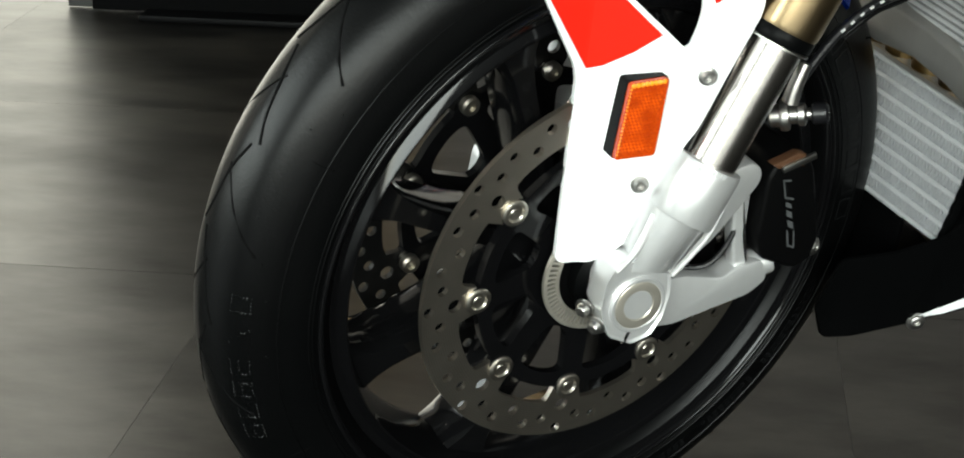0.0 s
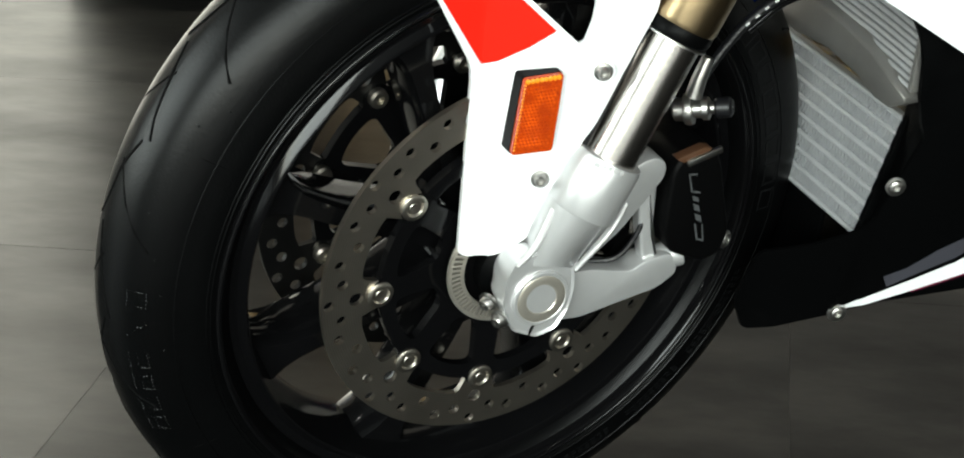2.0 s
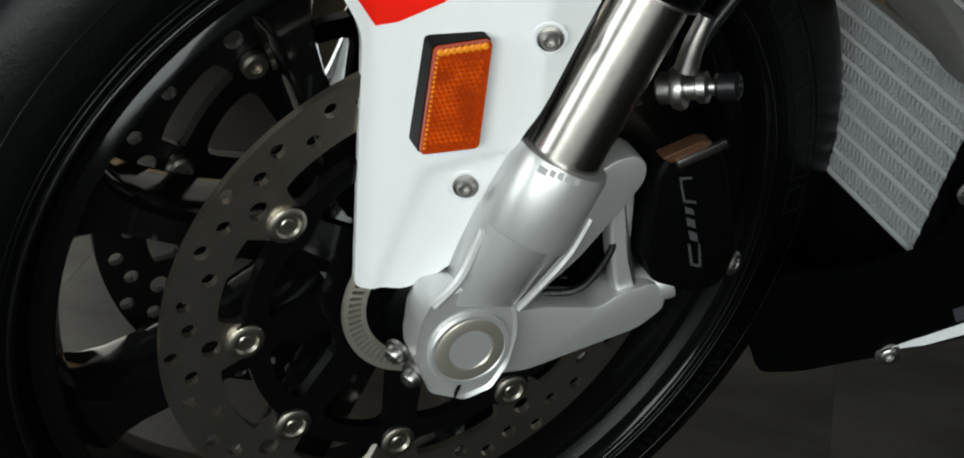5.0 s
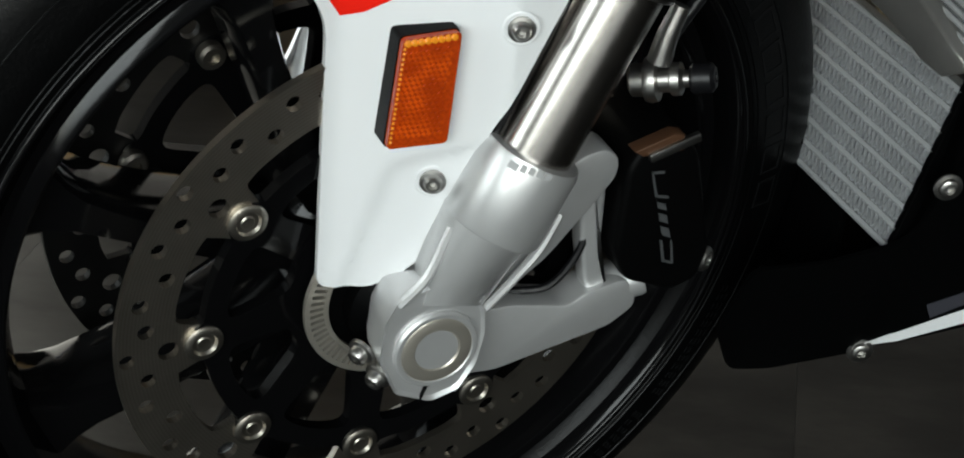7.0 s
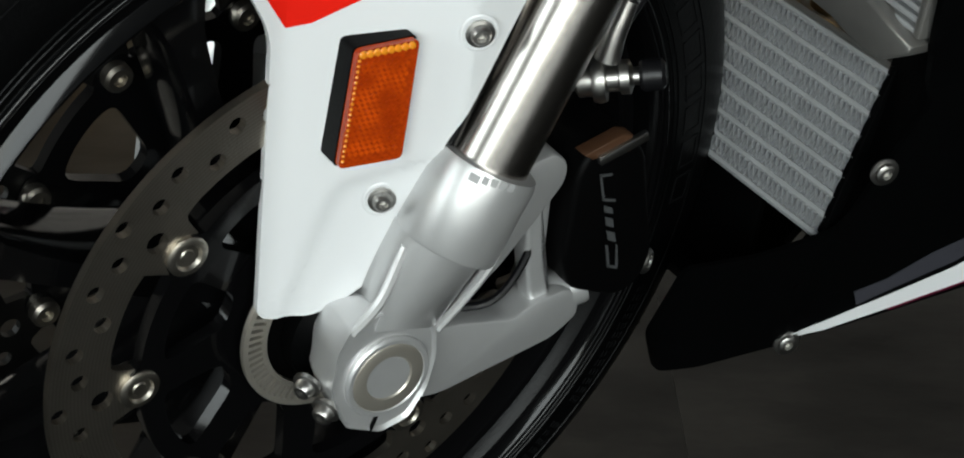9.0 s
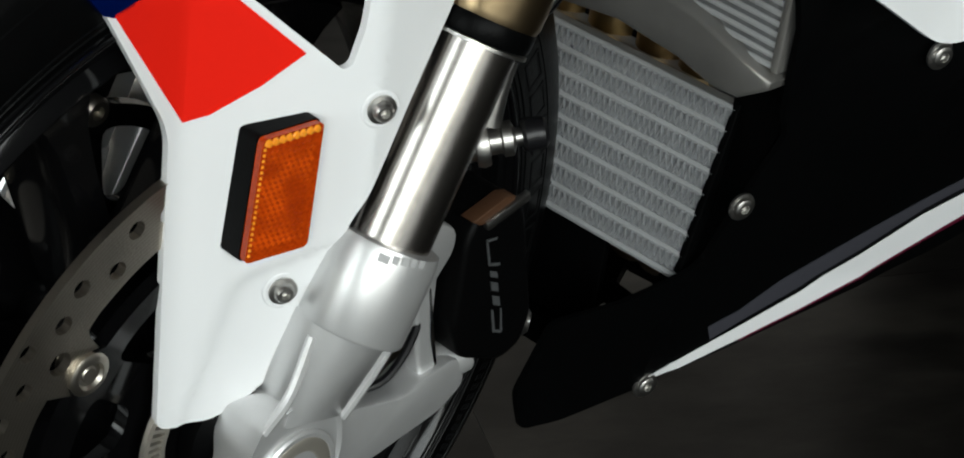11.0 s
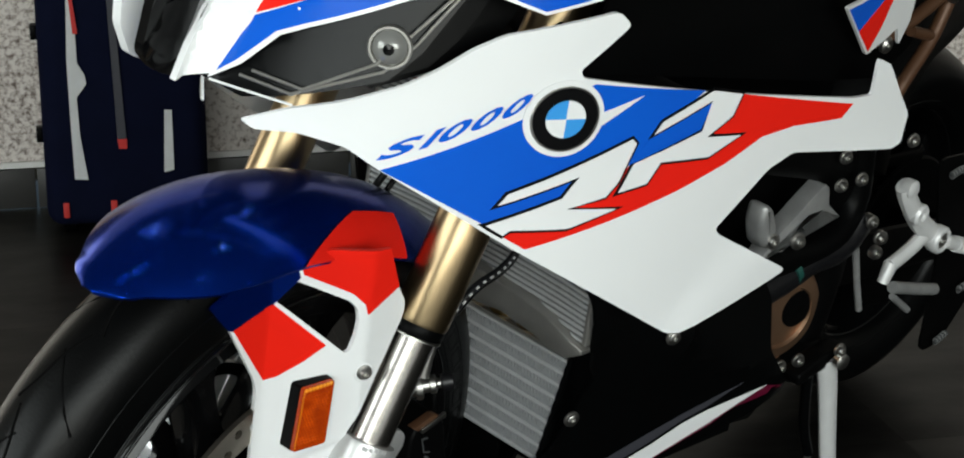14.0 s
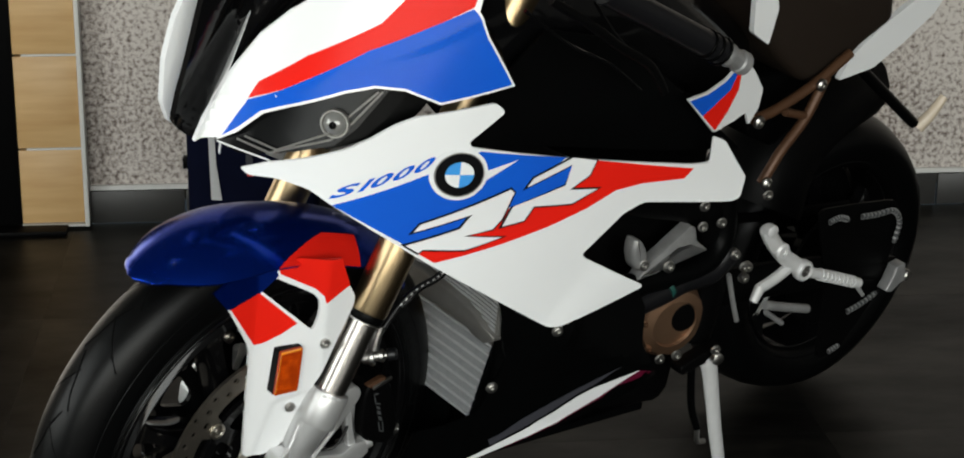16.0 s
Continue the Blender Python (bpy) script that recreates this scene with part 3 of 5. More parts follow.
    bm.faces.new(rings[-1])
    return bm


SPOKES = 8
for k in range(SPOKES):
    part("spoke", spoke(166.0 + 360 / SPOKES * k, -8.0, wide=0.026, outer=0.219, deep=0.036), GLOSS_BLACK, front_rim)
on_wheel("front_hub", turned([(0.024, -0.072), (0.034, -0.070), (0.040, -0.064), (0.043, -0.05), (0.052, -0.03), (0.052, 0.03), (0.043, 0.05), (0.040, 0.064), (0.034, 0.070), (0.024, 0.072)],
                             (0, 0, 0), (0, 1, 0), 48), GLOSS_BLACK, "gloss black wheel hub")

# brake discs: nine fasteners, seven holes to each ninth part, a black carrier inside
NINTH = 40.0
DISC_Y = 0.0657


def disc_sheet(turn):
    inner = []
    for k in range(360):
        near = abs((k - turn + 20) % NINTH - 20)
        r = 0.1385 - 0.0190 * max(0.0, min(1.0, (7.6 - near) / 1.8)) - 0.0016 * max(0.0, min(1.0, (12.0 - near) / 5.0))
        inner.append((r * math.cos(radians(k)), r * math.sin(radians(k))))
    holes = [inner]
    for k in range(9):
        for d, r, size in ((0, 0.1655, 0.0049), (0, 0.1412, 0.0064), (6.67, 0.1548, 0.0049), (13.33, 0.1603, 0.0049), (20, 0.1488, 0.0049), (26.67, 0.1603, 0.0049), (33.33, 0.1548, 0.0049)):
            a = radians(turn + NINTH * k + d)
            holes.append(circle(r * math.cos(a), r * math.sin(a), size, 12))
    return sheet(circle(0, 0, 0.172, 180), lambda x, z: -0.0025, 0.005, holes, grid=1.0)


def carrier_sheet(turn):
    """The black spider inside the disc: a scalloped band, windows between its arms."""
    outer, windows = [], []
    for k in range(180):
        a = 2.0 * k
        near = abs((a - turn + 20) % NINTH - 20)
        r = 0.1205 + 0.0080 * max(0.0, min(1.0, (7.0 - near) / 3.0))
        outer.append((r * math.cos(radians(a)), r * math.sin(radians(a))))
    for k in range(9):
        mid = turn + NINTH * (k + 0.5)
        windows.append(rounded([(r * math.cos(radians(mid + d)), r * math.sin(radians(mid + d))) for r, d in
                                ((0.066, -9.0), (0.106, -14.5), (0.108, -5), (0.108, 5), (0.106, 14.5), (0.066, 9.0))], 0.008))
    bm = sheet(outer, lambda x, z: -0.004, 0.008, [circle(0, 0, 0.034, 40)] + windows, grid=1.0)
    for v in bm.verts:
        r = math.hypot(v.co.x, v.co.z)
        v.co.y += 0.010 * max(0.0, min(1.0, (0.112 - r) / 0.06))
    return bm


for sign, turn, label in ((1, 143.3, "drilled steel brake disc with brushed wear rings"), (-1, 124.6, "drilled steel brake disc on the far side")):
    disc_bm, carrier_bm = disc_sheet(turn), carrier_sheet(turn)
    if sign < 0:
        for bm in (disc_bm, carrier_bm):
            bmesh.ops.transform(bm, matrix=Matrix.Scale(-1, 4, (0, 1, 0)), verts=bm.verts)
    disc = on_wheel("brake_disc", disc_bm, DISC_STEEL if sign > 0 else SHADED_STEEL, label, 30)
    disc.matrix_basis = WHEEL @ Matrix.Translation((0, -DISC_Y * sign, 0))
    part("disc_carrier", carrier_bm, GLOSS_BLACK, disc, "gloss black disc carrier with nine windows", 30)
    for k in range(9):
        b = radians(turn + NINTH * k)
        c, s = math.cos(b), math.sin(b)
        part("disc_bobbin", turned([(0.0118, 0), (0.0118, 0.0024), (0.0105, 0.0034), (0.0078, 0.0036), (0.0066, 0.0018), (0.0044, 0.0016), (0.0036, 0.0024), (0.0001, 0.0022)],
                                   (0.1204 * c, -0.0024 * sign, 0.1204 * s), (0, -sign, 0), 24), BOBBIN_STEEL, disc, "round steel disc fastener")
        part("bobbin_pin", turned([(0.0088, 0), (0.0088, 0.006), (0.0070, 0.008), (0.0040, 0.008), (0.0036, 0.005), (0.0001, 0.005)], (0.1204 * c, 0.004 * sign, 0.1204 * s), (0, sign, 0), 16),
             BOBBIN_STEEL, disc, "steel fastener end")

# slotted sensor ring
slots = [[((r * math.cos(radians(a + d))), r * math.sin(radians(a + d))) for r, d in ((0.0468, -1.35), (0.0556, -1.2), (0.0556, 1.2), (0.0468, 1.35))]
         for a in range(0, 360, 5)]
ring_bm = sheet(circle(0, 0, 0.0590, 90), lambda x, z: -0.0745, 0.003, [circle(0, 0, 0.0440, 72)] + slots, grid=1.0)
bmesh.ops.translate(ring_bm, vec=(-0.0015, 0, 0.0015), verts=ring_bm.verts)
on_wheel("sensor_ring", ring_bm, AXLE_ALU, "slotted steel wheel speed sensor ring", 30)
on_wheel("sensor_ring_backing", turned([(0.0440, 0.0), (0.0580, 0.0), (0.0580, 0.002), (0.0440, 0.002)], (-0.0015, -0.0715, 0.0015), (0, 1, 0), 60), MATT_BLACK, "matt black ring behind the slots")
on_wheel("wheel_spacer", turned([(0.030, 0), (0.036, 0.004), (0.036, 0.014), (0.029, 0.020), (0.029, 0.035)], (0, -0.070, 0), (0, -1, 0), 40), SATIN_BLACK)

# fork legs
GREY_PRINT = material("mid_grey_print", (0.40, 0.40, 0.40), 0.5)
FORK_DIR = Vector((0.42, 0.0, 0.907)).normalized()


def fork_point(d, y=-0.126):
    return Vector((0.0616, y, 0.1224)) + FORK_DIR * d


BLOCK = [(-0.0124, 0.0366), (-0.0200, 0.0216), (-0.0222, -0.0035), (-0.0112, -0.0293), (0.0117, -0.0393), (0.0288, -0.0341), (0.0385, -0.0174), (0.0425, 0.0039), (0.0410, 0.0199), (0.0330, 0.0350), (0.0112, 0.0425)]


def fork_foot(y, sign):
    """The clamp block round the axle: straight faces with narrow bevelled edges, narrower towards the wheel."""
    bm = bmesh.new()
    loops = []
    for w, k in ((-0.0192, 0.94), (-0.0212, 1.0), (0.002, 0.97), (0.019, 0.80)):
        loops.append([bm.verts.new((0.010 + (x - 0.010) * k, y + w * sign, z * k)) for x, z in rounded(BLOCK, 0.0035)])
    n = len(loops[0])
    for a, b in zip(loops, loops[1:]):
        for j in range(n):
            bm.faces.new((a[j], a[(j + 1) % n], b[(j + 1) % n], b[j]))
    bm.faces.new(loops[0])
    bm.faces.new(loops[-1])
    return bm


def foot_neck(y, sign):
    """The tapering neck from the sleeve's lower end to the block."""
    bm = bmesh.new()
    side = FORK_DIR.cross(Vector((0, 1, 0)))
    c = fork_point(-0.0485, y - 0.0135 * sign)
    for k in range(28):
        a = 2 * math.pi * k / 28
        bm.verts.new(c + side * (0.0272 * math.cos(a)) + Vector((0, 0.0262 * math.sin(a), 0)))
    for x, z in ((0.0030, 0.0300), (0.0112, 0.0380), (0.0330, 0.0350), (0.0390, 0.0230)):
        for w in (-0.0205, 0.012):
            bm.verts.new((x, y + w * sign, z))
    bmesh.ops.convex_hull(bm, input=list(bm.verts))
    return bm


FLANGE = [(0.046, 0.022), (0.0550, 0.0190), (0.0834, 0.0437), (0.104, 0.0689), (0.121, 0.0912), (0.1213, 0.1034), (0.1125, 0.1109), (0.0991, 0.1089), (0.085, 0.100)]
ARM = [(0.030, 0.0135), (0.0462, 0.0083), (0.0658, 0.0088), (0.1028, 0.0006), (0.1141, 0.0082), (0.1402, 0.0135), (0.1479, 0.0025), (0.1487, -0.0085), (0.1323, -0.0204), (0.0584, -0.0379), (0.026, -0.036)]
STRUT = [(0.1105, 0.084), (0.1205, 0.078), (0.1222, 0.0344), (0.1345, -0.004), (0.1180, -0.004), (0.1089, 0.0368), (0.105, 0.066)]
for sign, y in ((1, -0.107), (-1, 0.107)):
    leg_y = y - 0.019 * sign
    lower = part("fork_foot", fork_foot(y, sign), CAST, bike, "silver cast aluminium fork foot", 25)
    part("foot_neck", foot_neck(y, sign), CAST, lower, "", 22)
    part("fork_sleeve", turned([(0.0280, -0.050), (0.0289, -0.0485), (0.0290, -0.004), (0.0278, 0.0), (0.0228, 0.0005)], fork_point(0.0, leg_y), FORK_DIR, 56),
         CAST, lower, "silver cast sleeve round the fork tube")
    # raised edges of the casting
    for run in (((-0.0115, 0.0320), (0.0040, 0.0500), (0.0165, 0.0800)), ((0.0420, 0.0200), (0.0560, 0.0360), (0.0720, 0.0540), (0.0860, 0.0720))):
        part("casting_rib", tube([(x, y + w * sign, z) for (x, z), w in zip(run, (-0.0190, -0.0200, -0.0190, -0.0130))], 0.0030, 8), CAST, lower)
    part("clamp_slit", box((0.0012, 0.003, 0.013), (0.0065, y - 0.0200 * sign, -0.0325), 0, (0, 20, 0)), SATIN_BLACK, lower)
    part("caliper_flange", slab(FLANGE, y - 0.012 * sign, y + 0.012 * sign, 0.0022, 0.006, 2), CAST, lower, "", 28)
    part("caliper_arm", slab(ARM, y - 0.007 * sign, y + 0.018 * sign, 0.0022, 0.006, 2), CAST, lower, "", 28)
    part("caliper_strut", slab(STRUT, y - 0.003 * sign, y + 0.012 * sign, 0.003, 0.004), CAST, lower)
    part("caliper_boss", turned([(0.0115, -0.03), (0.0125, -0.026), (0.0125, 0.004), (0.0115, 0.006), (0.007, 0.006), (0.006, 0.002), (0.0001, 0.002)],
                                (0.150, y + 0.004 * sign, 0.006), (0.92, -0.25 * sign, 0.3), 28), CAST, lower)
    at = (0.0125, y - 0.0196 * sign, -0.0020)
    part("axle_boss", turned([(0.0258, -0.004), (0.0258, 0.0018), (0.0246, 0.0030), (0.0224, 0.0030), (0.0217, 0.0022)], at, (0, -sign, 0), 56), CAST, lower)
    part("axle_end", turned([(0.0217, 0.0), (0.0217, 0.0024), (0.0208, 0.0030), (0.0142, 0.0030), (0.0134, 0.0022), (0.0130, -0.0045), (0.0114, -0.0048), (0.0110, -0.0015), (0.0100, -0.0015), (0.0094, -0.024),
                             (0.0001, -0.024)], at, (0, -sign, 0), 56), AXLE_ALU, lower, "turned champagne aluminium axle end")
    # grey disc darkens the bore: its inner shade is in the colour
    part("axle_bore", turned([(0.0093, 0.0), (0.0093, 0.001), (0.0060, 0.0012), (0.0001, 0.0004)], (at[0], at[1] + 0.021 * sign, at[2]), (0, -sign, 0), 28), DULL_ALU, lower, "grey bottom of the hollow axle, shade put into its colour")
    part("fork_tube", turned([(0.0222, 0.0), (0.0222, 0.116)], fork_point(-0.005, leg_y), FORK_DIR, 56), CHROME, bike, "polished steel fork tube")
    part("fork_seal_ring", turned([(0.0228, 0.0), (0.0262, 0.001), (0.0270, 0.004), (0.0270, 0.010), (0.0262, 0.012)], fork_point(0.110, leg_y), FORK_DIR, 48), SATIN_BLACK, bike)
    part("seal_clip", turned([(0.0230, 0.0), (0.0268, 0.0005), (0.0268, 0.0022), (0.0230, 0.0027)], fork_point(0.1075, leg_y), FORK_DIR, 48), STEEL, bike, "bright steel ring under the fork seal")
    part("fork_outer_tube", turned([(0.0262, 0.0), (0.0276, 0.004), (0.0280, 0.10), (0.0280, 0.30), (0.0280, 0.52)], fork_point(0.121, leg_y), FORK_DIR, 64), GOLD, bike,
         "gold anodised upper fork tube")
e1 = Vector((0, -1, 0))
e2 = FORK_DIR.cross(e1)
for a0, a1, d0, d1 in [(-53.2, -41.7, -0.0032, -0.0059), (-39.4, -32.7, -0.0019, -0.0045), (-30.4, -23.5, -0.0011, -0.0036), (-21.2, -14.0, -0.0005, -0.003), (-11.5, -3.7, -0.0002, -0.0027)]:
    bm = bmesh.new()
    vs = [[bm.verts.new(fork_point(d) + (e1 * math.cos(radians(a)) + e2 * math.sin(radians(a))) * 0.0292) for d in (d0 + 0.0006, d1 - 0.0012)] for a in [a0 + (a1 - a0) * k / 6 for k in range(7)]]
    for p, q in zip(vs, vs[1:]):
        bm.faces.new((p[0], p[1], q[1], q[0]))
    part("printed_mark", bm, GREY_PRINT, bike, "grey printed mark on the fork sleeve")
for at in ((-0.0232, -0.107, -0.0105), (-0.0160, -0.117, -0.0225)):
    part("pinch_bolt", screw((at[0] - 0.0015, at[1], at[2]), (-0.80, -0.5, -0.3), 0.0056, 0.007), STEEL, bike, "steel pinch bolt with a star socket")
# gloss black strip in the gap between mudguard plate and fork tube
part("fork_side_strip", tube([fork_point(0.0, -0.112) + Vector((-0.018, 0, 0.008)), fork_point(0.05, -0.112) + Vector((-0.018, 0, 0.008)), fork_point(0.105, -0.112) + Vector((-0.014, 0, 0.004))],
                        0.0105, 12, taper=0.005), GLOSS_BLACK, bike, "gloss black strip beside the fork tube")

# brake calipers
CALIPER = [(0.126, 0.096), (0.134, 0.110), (0.162, 0.114), (0.172, 0.100), (0.190, 0.030), (0.184, 0.010), (0.168, 0.004), (0.134, 0.018), (0.124, 0.040)]
cal_near = None
for sign in (1, -1):
    cal = part("brake_caliper", slab(CALIPER, -0.122 * sign, -0.036 * sign, 0.004, 0.006), MATT_BLACK, bike, "matt black radial brake caliper")
    cal_near = cal if sign > 0 else cal_near
    part("caliper_bridge", box((0.016, 0.075, 0.045), (0.176, -0.078 * sign, 0.062), 0.004, (0, -14, 0)), SATIN_BLACK, cal)
    part("caliper_bolt", turned([(0.008, 0), (0.008, 0.006), (0.006, 0.008), (0.004, 0.008), (0.0035, 0.004), (0.0001, 0.004)], (0.188, -0.112 * sign, 0.020), (0.5, -0.8 * sign, 0), 20),
         STEEL, cal, "steel caliper bolt")
    part("hose_union", turned([(0.006, -0.01), (0.0095, -0.008), (0.0095, 0.006), (0.0075, 0.008), (0.0075, 0.014), (0.0095, 0.015), (0.0095, 0.020), (0.005, 0.022), (0.005, 0.032)],
                              (0.137, -0.108 * sign, 0.146), (0.75, -0.6 * sign, 0.25), 12), STEEL, cal, "steel brake hose union")
    run = [(0.139, -0.108 * sign, 0.150), (0.158, -0.104 * sign, 0.180), (0.187, -0.100 * sign, 0.212), (0.216, -0.100 * sign, 0.2327), (0.248, -0.100 * sign, 0.2433), (0.267, -0.100 * sign, 0.2609),
           (0.285, -0.09 * sign, 0.30), (0.30, -0.07 * sign, 0.38)]
    hose = part("brake_hose", tube(run, 0.0042, 10), HOSE_BLACK, cal, "black braided brake hose with white dashes")
    part("brake_pipe", tube([(x + 0.008, y + 0.006 * sign, z - 0.008) for x, y, z in run[2:]], 0.0034, 10), GLOSS_BLACK, cal, "thin glossy black brake pipe")
    line = curve_points(run[2:7], 7)
    for p, q in zip(line[::2], line[1::2]):
        part("printed_dash", tube([p + Vector((-0.0010, -0.0036 * sign, 0.0014)), p.lerp(q, 0.75) + Vector((-0.0010, -0.0036 * sign, 0.0014))], 0.0012, 6, smooth=False), DASH, hose)
    part("pad_clip", box((0.033, 0.004, 0.006), (0.153, -0.1235 * sign, 0.1085), 0.001, (0, -18, 0)), STEEL, cal, "bare steel pad clip")
for quad in [[(0.1408, 0.0931), (0.1493, 0.0923), (0.1495, 0.0908), (0.1413, 0.0913)], [(0.1408, 0.0931), (0.1421, 0.0928), (0.1475, 0.075), (0.1458, 0.0753)], [(0.1456, 0.0768), (0.1547, 0.0744), (0.155, 0.0726), (0.1462, 0.075)], [(0.1475, 0.0716), (0.1534, 0.0689), (0.1549, 0.0646), (0.1487, 0.0671)], [(0.1495, 0.0638), (0.1554, 0.061), (0.1572, 0.0549), (0.1512, 0.0577)], [(0.1521, 0.0541), (0.1583, 0.0512), (0.1605, 0.0444), (0.1545, 0.0472)], [(0.1533, 0.0439), (0.155, 0.0436), (0.1592, 0.0274), (0.1574, 0.0277)], [(0.1577, 0.0294), (0.1643, 0.027), (0.1646, 0.0252), (0.158, 0.0276)], [(0.1608, 0.0425), (0.1619, 0.0423), (0.165, 0.0263), (0.1635, 0.0266)]]:
    part("printed_mark", slab(quad, -0.1226, -0.1215), MARK_GREY, cal_near, "pale grey printed mark")
part("brake_pad", slab([(0.1275, 0.1085), (0.1522, 0.1165), (0.1591, 0.1150), (0.1592, 0.1043), (0.1335, 0.1046)], -0.1232, -0.1130, 0.0008), FRAME_BRONZE, cal_near, "brown edge of the brake pad plate")
part("hose_ferrule", tube([(0.141, -0.112, 0.159), (0.144, -0.112, 0.175), (0.15, -0.112, 0.193)], 0.0072, 14, taper=0.0052), STEEL, bike, "grey steel hose ferrule")
part("banjo_ring", turned([(0.0060, -0.004), (0.0125, -0.0035), (0.0135, 0.0), (0.0125, 0.0035), (0.0060, 0.004)], (0.139, -0.111, 0.1475), (0.75, -0.6, 0.25), 28), STEEL, bike, "steel banjo ring of the brake hose")
part("union_cap", turned([(0.0075, 0.0), (0.0090, 0.002), (0.0085, 0.012), (0.0060, 0.014), (0.0035, 0.014), (0.0030, 0.010), (0.0001, 0.010)], (0.1570, -0.1225, 0.1520), (0.75, -0.6, 0.25), 18), HOSE_BLACK, bike, "black rubber cap on the hose union")
part("sensor_cable", tube([(0.03, -0.09, 0.012), (0.075, -0.100, 0.008), (0.095, -0.106, 0.014), (0.110, -0.108, 0.040), (0.112, -0.104, 0.065)], 0.0024, 8), HOSE_BLACK, bike)

# front mudguard: the side plate with its slot, then the shell over the tyre
PLATE = [(-0.046, 0.028), (-0.042, 0.023), (-0.018, 0.0225), (-0.003, 0.033), (0.018, 0.057), (0.031, 0.113), (0.036, 0.136), (0.050, 0.164), (0.064, 0.196), (0.088, 0.247),
         (0.089, 0.261), (0.078, 0.280), (0.062, 0.317), (0.008, 0.320), (-0.040, 0.312), (-0.075, 0.297), (-0.097, 0.281), (-0.083, 0.258), (-0.050, 0.199), (-0.047, 0.188)]
SLOT = [(-0.036, 0.278), (-0.020, 0.2965), (0.026, 0.2745), (0.034, 0.266), (0.036, 0.255), (0.035, 0.241), (0.031, 0.223), (0.027, 0.2205)]
mudguard = part("mudguard_plate", sheet(rounded(PLATE, 0.006), plate_surf, 0.004, [rounded(SLOT, 0.004)], grid=0.005), WHITE, bike, "white mudguard side plate with red and blue panels")
part("red_panel", sheet([(-0.080, 0.259), (-0.038, 0.2745), (0.010, 0.230), (-0.008, 0.214), (-0.029, 0.200), (-0.040, 0.1965)], plate_surf, 0.0006, lift=0.0009, grid=0.005), RED, mudguard, "red painted panel")
part("red_panel", sheet([(-0.014, 0.3025), (-0.020, 0.3200), (0.008, 0.3265), (0.062, 0.3225), (0.078, 0.280), (0.043, 0.260), (0.040, 0.270), (0.028, 0.282)], plate_surf, 0.0056, lift=0.0009, grid=0.005), RED, mudguard, "red painted panel")
part("blue_panel", sheet(grown([(-0.104, 0.285), (-0.075, 0.303), (-0.040, 0.318), (-0.024, 0.318), (-0.018, 0.3005), (-0.020, 0.297), (-0.038, 0.2745), (-0.080, 0.259), (-0.085, 0.261)], 0.0012),
                         plate_surf, 0.0056, lift=0.0009, grid=0.005), DEEP_BLUE, mudguard, "dark blue painted panel")
for x, z in ((0.0455, 0.1990), (0.0112, 0.0985)):
    part("screw_dimple", turned([(0.0102, 0.0), (0.0096, 0.0004), (0.0088, 0.0005), (0.0080, 0.0001), (0.0066, -0.0002)], (x, plate_surf(x, z) - 0.0002, z), (-0.30, -0.95, 0), 36), WHITE, mudguard)
    part("plate_screw", screw((x, plate_surf(x, z) - 0.001, z), (-0.35, -0.93, 0), 0.0050, 0.005), STEEL, mudguard, "steel button-head screw")


def soft_line(a, xs, ys):
    """A broken line with its corners eased."""
    return sum(float(np.interp(a + d, xs, ys)) for d in (-3.0, -1.5, 0.0, 1.5, 3.0)) / 5


def shell(a0, a1, s0, s1, lift=0.0, thick=0.003, steps=60, slant=0.0):
    """A piece of the mudguard's shell: angles round the wheel, and from edge to edge across it (-1 to 1); slant draws its front edge back towards the crown."""
    bm = bmesh.new()
    rows = []
    for k in range(steps + 1):
        row = []
        for j in range(21):
            s = s0 + (s1 - s0) * j / 20
            a = a0 + (a1 - a0 - slant * j / 20) * k / steps
            wide = soft_line(a, [46, 70, 99, 108, 115, 120, 123, 126, 130], [0.074, 0.084, 0.090, 0.087, 0.071, 0.044, 0.024, 0.0, 0.0]) if a < 121 else 0.0405 * math.sqrt(max(0.0, (124.2 - a) / 3.2))
            top = soft_line(a, [46, 76, 88, 97, 107, 120, 128], [0.342, 0.344, 0.351, 0.360, 0.367, 0.371, 0.374])
            drop = soft_line(a, [46, 80, 99, 107, 115, 120, 124, 128], [0.043, 0.043, 0.038, 0.036, 0.026, 0.012, 0.002, 0.0])
            r = top - drop * abs(s) ** 2.4 + lift
            row.append(Vector((r * math.cos(radians(a)), wide * s * (1 + lift * 8), r * math.sin(radians(a)))))
        rows.append(row)
    top = [[bm.verts.new(p) for p in row] for row in rows]
    low = [[bm.verts.new(p * ((p.length - thick) / p.length)) for p in row] for row in rows]
    for grid_, flip in ((top, 1), (low, -1)):
        for p, q in zip(grid_, grid_[1:]):
            for j in range(20):
                f = (p[j], p[j + 1], q[j + 1], q[j])
                bm.faces.new(f if flip > 0 else f[::-1])
    for j in (0, 20):
        for k in range(steps):
            bm.faces.new((top[k][j], top[k + 1][j], low[k + 1][j], low[k][j]))
    for row in (0, steps):
        for j in range(20):
            bm.faces.new((top[row][j], top[row][j + 1], low[row][j + 1], low[row][j]))
    return bm


guard = on_wheel("mudguard_shell", shell(46, 124.1, -1, 1), DEEP_BLUE, "glossy dark blue mudguard over the front tyre", 50)
